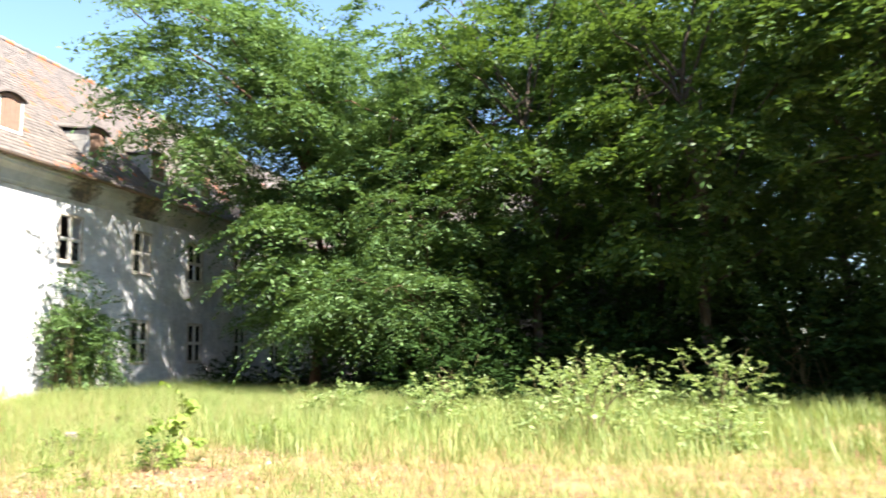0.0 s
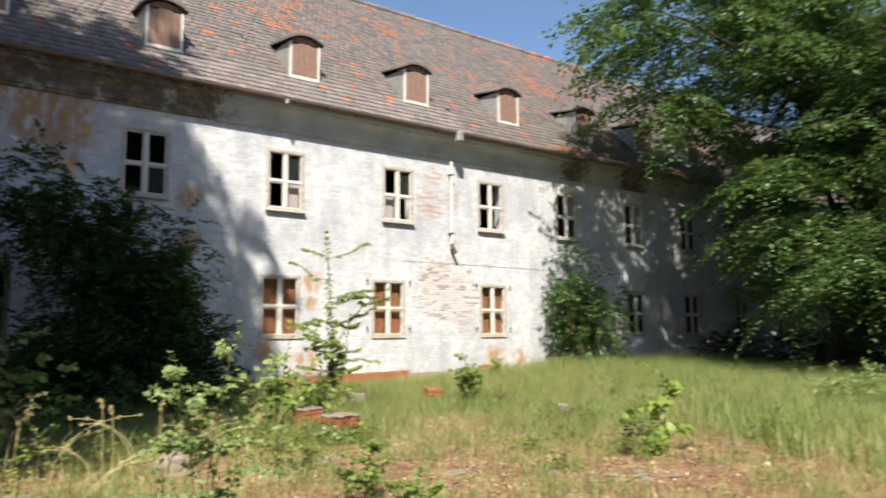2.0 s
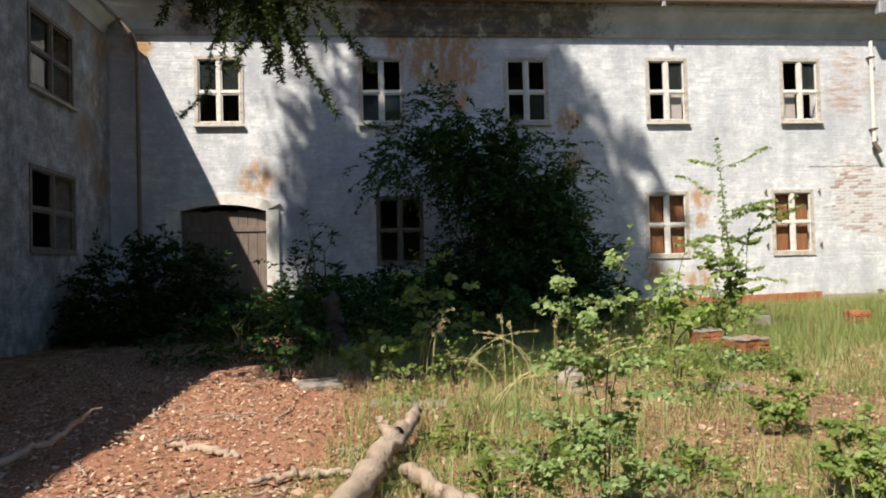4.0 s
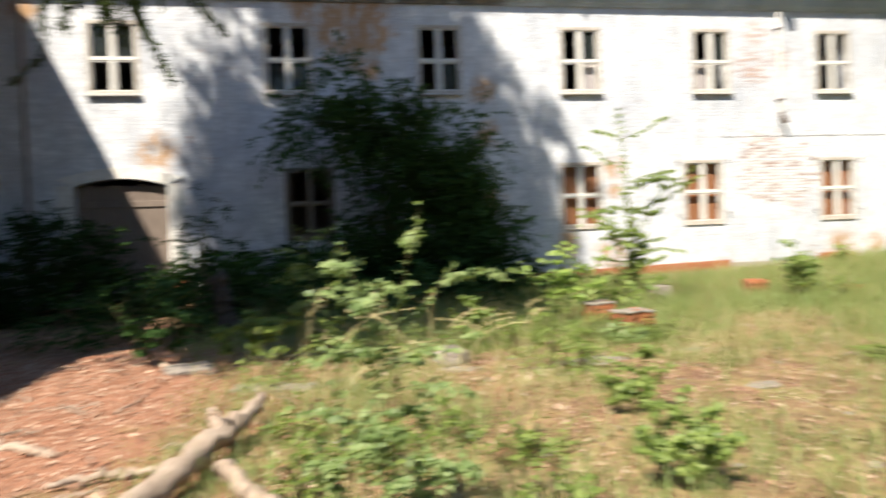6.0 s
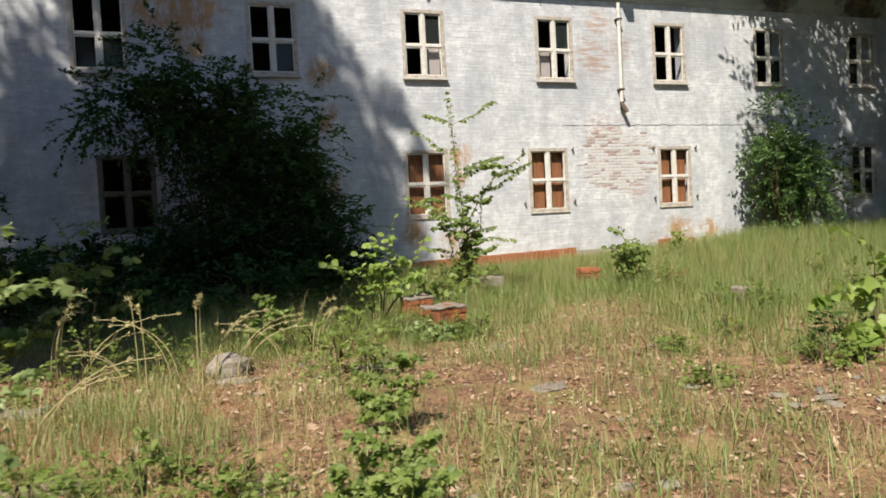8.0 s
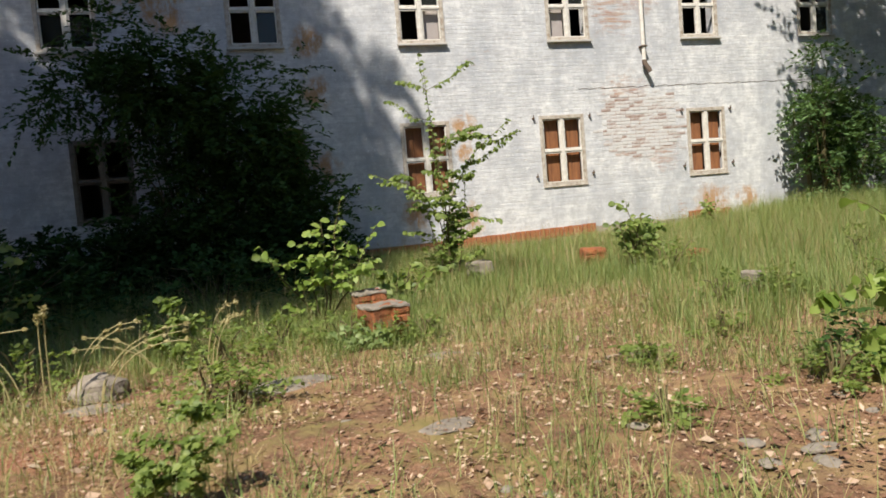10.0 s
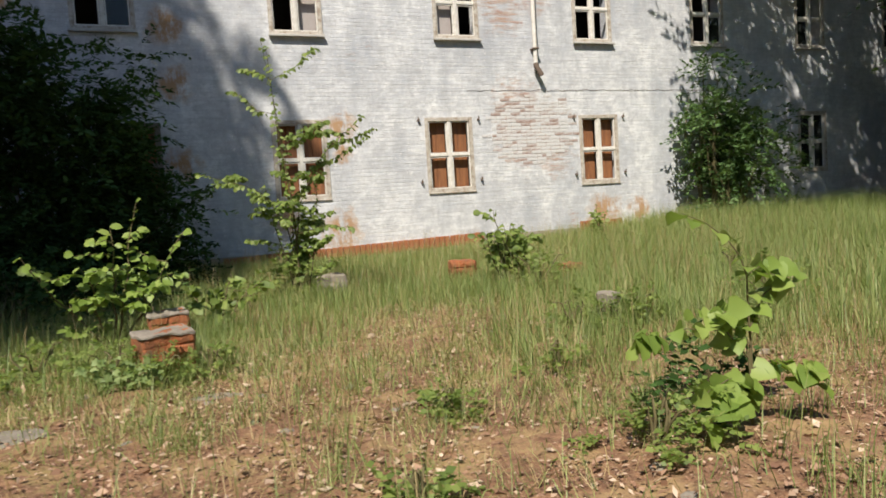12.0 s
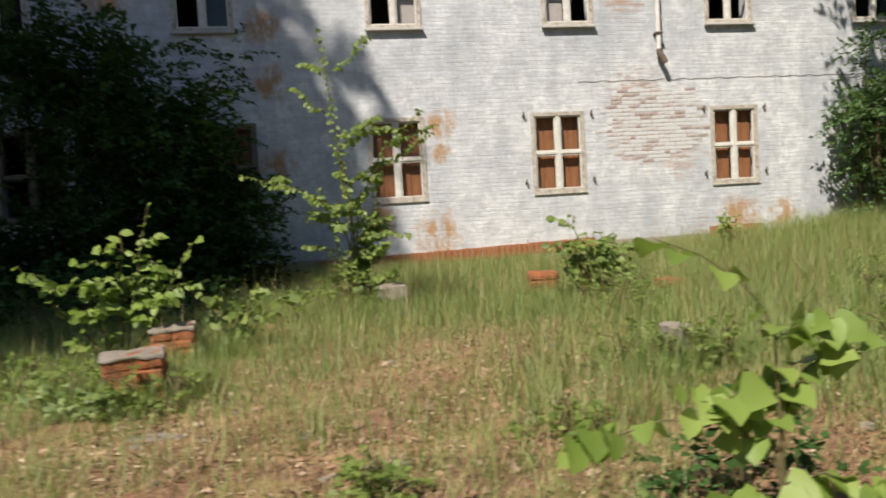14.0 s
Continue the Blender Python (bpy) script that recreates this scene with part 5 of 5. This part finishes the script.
def covered(x, y):
    """1 where grass has come up, low on the bare trodden patches."""
    out = np.ones_like(x)
    for cx, cy, r in ((-6.3, -12.2, 1.1), (-4.3, -13.0, 1.3), (-6.9, -10.7, 0.7), (-2.6, -12.9, 1.0), (-12.8, -10.5, 3.0)):
        d = np.hypot(x - cx, y - cy) + 0.5 * patchy(x, y, 1.6, 5.0)
        out = np.minimum(out, np.clip((d - r * 0.6) / (r * 0.6), 0.12, 1.0))
    return out


def scatter(n, x0, x1, y0, y1):
    return rng.uniform(x0, x1, n), rng.uniform(y0, y1, n)


def tufts(n, per, spread, area, weight):
    x, y = scatter(n, *area)
    keep = rng.uniform(0, 1, n) < weight(x, y)
    x, y = np.repeat(x[keep], per), np.repeat(y[keep], per)
    x, y = x + rng.normal(0, spread, len(x)), y + rng.normal(0, spread, len(y))
    y = np.minimum(y, -0.05)
    return np.stack([x, y, ground_height(x, y) - 0.01], 1)


p = tufts(24000, 11, 0.08, (-11.5, 13.0, -13.0, 0), lush)
blades("grass", p, rng.uniform(0.16, 0.66, len(p)) * np.interp(p[:, 0], (1.0, 5.0), (0.72, 1.15)) * np.interp(p[:, 1], (-1.2, 0), (1, 0.5)), rng.uniform(0.003, 0.0065, len(p)), GRASS, "tall green meadow grass along the building", "grass", (0.05, 0.85))
p = tufts(19000, 10, 0.09, (-11.0, 5.0, -21.0, -5.0), lambda x, y: (0.3 + 0.5 * lush(x, y) + 0.5 * (patchy(x, y) > 0.08)) * covered(x, y))
blades("short_grass", p, rng.uniform(0.06, 0.34, len(p)), rng.uniform(0.003, 0.007, len(p)), GRASS, "thin green grass tufts on dry soil", "grass", (0.3, 1.4))
p = tufts(21000, 11, 0.09, (-11.0, 10.0, -21.0, -3.0), lambda x, y: (0.55 - 0.3 * lush(x, y) + 0.4 * (patchy(x, y, 0.7, 2.0) > 0.0)) * covered(x, y))
blades("dry_grass", p, rng.uniform(0.07, 0.28, len(p)), rng.uniform(0.0025, 0.0055, len(p)), STRAW, "dry straw-coloured grass on the lawn", "dry grass", (0.5, 1.7))
p = tufts(2600, 5, 0.10, (-11.0, 8.0, -13.0, -0.5), lambda x, y: 0.01 + 0.8 * lush(x, y))
blades("grass_stalks", p, rng.uniform(0.35, 0.75, len(p)), rng.uniform(0.003, 0.005, len(p)), STRAW, "pale dry grass stalks standing in the green meadow", "dry grass", (0.03, 0.5))
p = tufts(900, 16, 0.07, (-9.5, -1.0, -14.5, -6.0), lambda x, y: 0.04 + 0.8 * (patchy(x, y, 1.3, 4.0) > 0.22))
blades("grass_tufts", p, rng.uniform(0.12, 0.46, len(p)), rng.uniform(0.003, 0.006, len(p)), GRASS, "wispy pale green grass tufts on the lawn", "grass", (0.05, 0.9))
p = tufts(5200, 8, 0.10, (-3.0, 16.0, -23.0, -8.0), lambda x, y: 0.8 * (y + 14 < (x + 3) * 1.2) * (x > -3 + 0 * y))
blades("meadow_grass", p, rng.uniform(0.25, 0.6, len(p)), rng.uniform(0.008, 0.016, len(p)), GRASS, "sunlit meadow grass before the wood", "grass", (0.05, 0.8))


near = rng.choice(9, 900)
STUMPS = np.array(((-5.95, -9.5), (-5.6, -9.15), (-5.85, -8.3), (-5.55, -7.95), (-3.75, -5.85), (-1.7, -5.7), (-0.3, -6.5), (-2.0, -9.8), (-6.3, -9.1)))
p = STUMPS[near] + rng.normal(0, 1, (900, 2)) * (0.22, 0.10)
p = np.repeat(p, 5, 0) + rng.normal(0, 0.03, (4500, 2))
blades("grass_tufts", np.stack([p[:, 0], p[:, 1], ground_height(p[:, 0], p[:, 1]) - 0.01], 1), rng.uniform(0.15, 0.42, len(p)), rng.uniform(0.003, 0.006, len(p)), GRASS, "green grass grown up round the broken stumps", "grass", (0.05, 0.8))


def litter():
    n = 130000
    x, y = scatter(n, -15.5, 0.5, -16.0, -5.0)
    keep = rng.uniform(0, 1, n) < np.where(x < -9.6, 1.0, 0.75 - 0.6 * lush(x, y))
    x, y = x[keep], y[keep]
    m = len(x)
    base = np.stack([x, y, ground_height(x, y) + rng.uniform(0.004, 0.03, m)], 1)
    way = unit(m) * (1, 1, 0.25)
    nm = np.array([0, 0, 1.0]) + rng.normal(0, 0.35, (m, 3))
    s = rng.uniform(0.015, 0.045, m) * np.where(rng.uniform(0, 1, m) < 0.12, 2.0, 1.0)
    v, f = leaf_quads(base, way, nm, s, s * rng.uniform(0.3, 0.7, m), 0.2)
    tagged(array_mesh("leaf_litter", v, f, LITTER), "brown dead leaves scattered over the bare soil", "dead leaves", kind="stuff")


litter()


def seed_grass(x, y, h, leanx, leany, n=5):
    """Tall grass stalks that bow under pale seed heads."""
    g = thing("seed_grass", at_ground(x, y), "tall bowed grass with pale dry seed heads", "grass")
    pos, way = [], []
    for k in range(n):
        s = rng.uniform(0.75, 1.1)
        a = rng.normal(0, 0.35)
        dx, dy = leanx * math.cos(a) - leany * math.sin(a), leanx * math.sin(a) + leany * math.cos(a)
        t = np.linspace(0, 1, 9)
        p = np.stack([dx * s * t ** 2.2, dy * s * t ** 2.2, h * s * (1.25 * t - 0.35 * t ** 4)], 1) + (rng.normal(0, 0.04), rng.normal(0, 0.04), 0)
        v, f = tube(p, np.linspace(0.006, 0.0032, 9), 4)
        array_mesh("stalk", v, f, SEED, g)
        q = np.repeat(p[6:], 14, 0) + rng.normal(0, 0.007, (42, 3))
        pos.append(q)
        way.append(np.repeat(np.gradient(p, axis=0)[6:], 14, 0) * 8 + rng.normal(0, 0.3, (42, 3)))
    pos, way = np.concatenate(pos), np.concatenate(way)
    m = len(pos)
    v, f = leaf_quads(pos, way, unit(m), np.full(m, 0.04), np.full(m, 0.011))
    array_mesh("seed_head", v, f, SEED, g)


for row in ((-9.0, -10.3, 0.95, -0.05, 0.0, 2), (-8.65, -10.3, 0.97, 0.02, 0.0, 2), (-8.85, -10.3, 0.68, -0.55, 0.0, 2), (-9.6, -10.1, 0.66, 0.75, -0.1, 2), (-7.9, -10.1, 0.62, -0.7, -0.1, 2), (-8.5, -10.1, 0.72, 0.5, 0.0, 2), (-8.3, -10.2, 0.6, 0.7, 0.0, 3), (-9.2, -10.2, 0.5, -0.5, 0.0, 2), (-7.5, -9.8, 0.75, 0.3, 0.0, 3), (-9.6, -12.0, 0.6, 0.6, 0.2, 3), (-9.9, -9.6, 0.9, 0.2, 0.1, 4), (-10.0, -9.0, 0.9, 0.4, 0.0, 3)):
    seed_grass(*row)


# ---- stumps, stones and dead wood ----
def crumbled(bm, place, cuts, coarse, fine):
    """Cuts a block up and wears its faces and edges away unevenly."""
    bmesh.ops.subdivide_edges(bm, edges=bm.edges[:], cuts=cuts, use_grid_fill=True)
    for v in bm.verts:
        v.co += Vector(noise.noise_vector(v.co * 5 + Vector(place))) * coarse + Vector(noise.noise_vector(v.co * 19 + Vector(place))) * fine
    return bm


def rough_block(name, place, size, material, label, category, cap=None, turn=0.0, bricks=False):
    """A broken masonry stump: a crumbled core, worn bricks where they show, and a mortar crust on top."""
    t = thing(name, place, label, category, turn=turn)
    sx, sy, sz = size
    part("core", crumbled(boxed(-sx / 2, sx / 2, -sy / 2, sy / 2, -0.15, sz, 0.02), place, 5, 0.03, 0.014), material, t)
    if bricks:
        rows = max(1, int(sz / 0.083))
        for k in range(rows):
            z = sz - 0.02 - (k + 1) * 0.083
            for s in range(2):
                if rng.uniform() < 0.3:
                    continue
                u0, u1 = -sx / 2 + s * sx / 2 + 0.006, -sx / 2 + (s + 1) * sx / 2 - 0.006
                out = rng.uniform(0.006, 0.026)
                tilt = Euler((rng.normal(0, 0.04), rng.normal(0, 0.04), rng.normal(0, 0.05))).to_matrix().to_4x4()
                part("brick", crumbled(boxed(u0, u1, -sy / 2 - out, -sy / 2 + 0.05, z, z + 0.074, 0.014, tilt), place, 1, 0.008, 0.008), material, t)
                v0 = -sy / 2 + 0.02 + s * (sy / 2 - 0.02)
                part("brick", crumbled(boxed(sx / 2 - 0.05, sx / 2 + out, v0, v0 + sy / 2 - 0.03, z, z + 0.074, 0.014, tilt), place, 1, 0.008, 0.008), material, t)
    if cap:
        part("cap", crumbled(boxed(-sx / 2 - 0.012, sx / 2 + 0.005, -sy / 2 - 0.012, sy / 2, sz - 0.03, sz + 0.002, 0.008), place, 6, 0.016, 0.018), cap, t, "broken pale mortar crust")
    return t


rough_block("brick_stump", at_ground(-5.92, -9.2), (0.40, 0.38, 0.38), RAW_BRICK, "broken red brick stump with a pale mortar cap", "brick stump", CONCRETE, 12, True)
rough_block("brick_stump", at_ground(-5.87, -8.0), (0.34, 0.32, 0.36), RAW_BRICK, "broken red brick stump behind a larger one", "brick stump", CONCRETE, 5, True)
rough_block("concrete_stump", at_ground(-3.72, -5.6), (0.34, 0.32, 0.36), CONCRETE, "grey weathered concrete stump in the grass", "concrete stump", None, 8)
rough_block("brick_stump", at_ground(-1.69, -5.4), (0.36, 0.32, 0.36), RAW_BRICK, "low red brick stump in the grass", "brick stump", None, -10, True)
rough_block("concrete_stump", at_ground(-2.0, -9.6), (0.19, 0.19, 0.29), CONCRETE, "small grey concrete stump in the grass", "concrete stump", None, 30)
rough_block("brick_stump", at_ground(-0.3, -6.2), (0.3, 0.28, 0.22), RAW_BRICK, "low overgrown red brick stump", "brick stump", None, 20, True)
rough_block("concrete_kerb", at_ground(-10.2, -10.6), (0.8, 0.3, 0.025), ROCK, "low broken concrete kerb on the needle-covered soil", "kerb", None, -12)
rough_block("concrete_kerb", at_ground(-11.15, -9.4), (0.5, 0.5, 0.05), ROCK, "low broken concrete block at the edge of the shade", "concrete block", None, 15)


def stone(name, place, size, label, category, turn=0):
    bm = bmesh.new()
    bmesh.ops.create_icosphere(bm, subdivisions=3, radius=1.0)
    for v in bm.verts:
        v.co = Vector((v.co.x * size[0], v.co.y * size[1], v.co.z * size[2])) * (1 + 0.22 * noise.noise(v.co * 1.7 + Vector(place)) + 0.06 * noise.noise(v.co * 6))
    ob = part(name, bm, ROCK if name == "rock" else CONCRETE)
    ob.matrix_basis = pose(*place, 0, 0, turn)
    return tagged(ob, label, category)


def on(x, y, dz=0.0):
    a, b, c = at_ground(x, y)
    return (a, b, c + dz)


stone("rock", on(-8.37, -9.95, 0.06), (0.22, 0.18, 0.15), "grey rounded rock in the grass", "rock", 10)
stone("stone_slab", on(-6.97, -10.5, 0.005), (0.42, 0.24, 0.028), "flat grey stone slab flush with the soil", "slab", 8)
stone("stone_slab", on(-8.35, -10.3, 0.0), (0.26, 0.14, 0.025), "flat grey stone slab flush with the soil", "slab", -8)
stone("stone_slab", on(-6.22, -12.12, 0.0), (0.26, 0.13, 0.022), "pale broken concrete slab in the soil", "slab", 6)
stone("stone_slab", on(-5.6, -10.1, 0.0), (0.2, 0.12, 0.02), "pale flat stone in the leaf litter", "slab", -15)
stone("stone_slab", on(-9.55, -12.6, 0.0), (0.3, 0.14, 0.035), "pale flat stone beside the log", "slab", 5)
for k, (x, y) in enumerate(((-4.62, -13.3), (-4.5, -13.15), (-4.72, -13.45), (-4.85, -13.1), (-4.95, -13.35))):
    stone("stone_slab", on(x, y, 0.0), (0.10 - 0.012 * k, 0.055, 0.018), "pale flat chip of mortar in the leaf litter", "slab", 40 * k)
for k in range(70):
    x, y = rng.uniform(-9.5, -1.5), rng.uniform(-14.2, -8.5)
    s = rng.uniform(0.025, 0.07)
    stone("pebble", on(x, y, 0.0), (s, s * 0.7, s * 0.35), "small pale chip of stone on the soil", "stone", rng.uniform(0, 180))


def log(name, points, radii, label, category, wood_skin=DEADWOOD):
    p = np.array(points, float)
    t = np.linspace(0, len(p) - 1, 26)
    q = np.stack([np.interp(t, np.arange(len(p)), p[:, i]) for i in range(3)], 1)
    q[1:-1] += rng.normal(0, 0.012, q[1:-1].shape)
    r = np.interp(t, np.linspace(0, len(p) - 1, len(radii)), radii) * rng.uniform(0.86, 1.14, 26)
    r = np.concatenate([[0.005], r, [0.005]])
    q = np.concatenate([q[:1], q, q[-1:]])
    q[0] -= (q[2] - q[1]) * 0.05
    q[-1] += (q[-2] - q[-3]) * 0.05
    v, f = tube(q, r, 14)
    rough = min(0.035, float(np.mean(radii)) * 0.45)
    v += np.array([rough * noise.noise_vector(Vector(c) * 8) + rough * 0.6 * noise.noise_vector(Vector(c) * 24) for c in v.tolist()])
    return tagged(array_mesh(name, v, f, wood_skin, None, True), label, category)


log("log", [(-10.9, -14.5, 0.05), (-10.68, -13.7, 0.10), (-10.5, -13.0, 0.13), (-10.33, -12.4, 0.15), (-10.22, -11.95, 0.2)], (0.085, 0.085, 0.075, 0.06, 0.045), "bleached forked log lying on the soil", "log")
log("log", [(-10.36, -13.2, 0.07), (-10.1, -13.8, 0.07), (-9.82, -14.4, 0.05)], (0.05, 0.05, 0.04), "bleached piece of dead wood beside the log", "log")
log("log", [(-10.4, -12.7, 0.16), (-10.47, -12.55, 0.22), (-10.52, -12.45, 0.27)], (0.05, 0.035, 0.02), "short broken fork of the bleached log", "log")
log("stick", [(-12.1, -12.0, 0.03), (-11.8, -12.2, 0.035), (-11.5, -12.45, 0.03)], (0.022, 0.03, 0.022), "short bleached stick on the needles", "stick")
log("stick", [(-11.35, -13.1, 0.03), (-11.05, -12.98, 0.035), (-10.7, -13.0, 0.03)], (0.018, 0.028, 0.018), "bleached stick on the needles", "stick")
log("stick", [(-13.2, -12.6, 0.05), (-12.9, -12.2, 0.16), (-12.75, -11.6, 0.28)], (0.03, 0.025, 0.012), "bent bark strip on the needles", "stick")
log("stick", [(-4.6, -11.2, 0.03), (-4.2, -11.0, 0.04)], (0.012, 0.008), "thin dry twig on bare soil", "stick")
log("stump", [(-11.02, -6.6, -0.05), (-11.08, -6.5, 0.45), (-11.17, -6.4, 0.95)], (0.17, 0.14, 0.12), "dark leaning dead tree stump in the shade", "stump", BARK)
for k in range(26):
    x, y, a, l = rng.uniform(-14.2, -9.6), rng.uniform(-13.6, -7.0), rng.uniform(0, math.pi), rng.uniform(0.2, 0.7)
    log("twig", [on(x, y, 0.03), on(x + math.cos(a) * l, y + math.sin(a) * l, 0.03)], (0.009, 0.005), "thin dry twig on the needles", "twig")


# ---- small pieces of the facade ----
def plinth():
    pl = thing("plinth", (0, 0, 0), "red brick plinth of upright bricks at the foot of the facade", "plinth", kind="structure")
    part("bed", boxed(-12.2, 26, -0.018, -0.002, -0.2, 0.40), MORTAR, pl)
    bm = boxed(-0.056, 0.056, -0.05, -0.019, 0.0, 0.25, 0.006)
    bm.to_mesh(mesh := bpy.data.meshes.new("brick"))
    bm.free()
    mesh.materials.append(PLINTH)
    x = -4.6
    while x < 6.4:
        ok = x < 1.2 or 3.9 < x < 5.05
        if ok and rng.uniform() > 0.03:
            ob = new("brick", mesh)
            ob.parent = pl
            z = np.interp(x, (-4.6, 1.2, 4, 5), (0.37, 0.49, 0.56, 0.555)) - 0.25
            ob.matrix_basis = pose(x, rng.uniform(-0.004, 0.004), z + rng.uniform(-0.005, 0.005), 0, rng.normal(0, 0.6), 0)
        x += 0.125
    crack = [(1.0 + 0.12 * i, -0.0045, 3.76 + 0.012 * math.sin(i * 1.7) + rng.normal(0, 0.006)) for i in range(62)]
    v, f = tube(crack, [0.0048] * len(crack), 4)
    ledge = array_mesh("settlement_crack", v, f, IRON, pl)
    tagged(ledge, "thin dark ragged crack line")


plinth()


def worn_bricks():
    """Bricks left bare beside the downpipe, standing a little proud of the wash."""
    wall = bpy.data.objects["wall_south"]
    meshes = []
    for w in (0.245, 0.118):
        bm = boxed(-w / 2, w / 2, -0.006, 0.004, -0.034, 0.034, 0.003)
        m = bpy.data.meshes.new("brick")
        bm.to_mesh(m)
        bm.free()
        m.materials.append(BRICK_PIECE)
        meshes.append(m)
    count = 0
    for r in range(20):
        z = 2.05 + r * 0.083
        x = 1.45 + (r % 2) * 0.13
        while x < 3.95 and count < 290:
            w = 0 if rng.uniform() > 0.25 else 1
            d = math.hypot((x - 2.7) / 1.15, (z - 2.85) / 0.85)
            if d + rng.normal(0, 0.12) < 1.0:
                ob = new("brick", meshes[w])
                ob.parent = wall
                ob.matrix_basis = pose(x + (0.0 if w == 0 else -0.06), float(rng.uniform(-0.002, 0.003)), z, 0, float(rng.normal(0, 0.4)), 0)
                count += 1
            x += 0.26 if w == 0 else 0.13


worn_bricks()
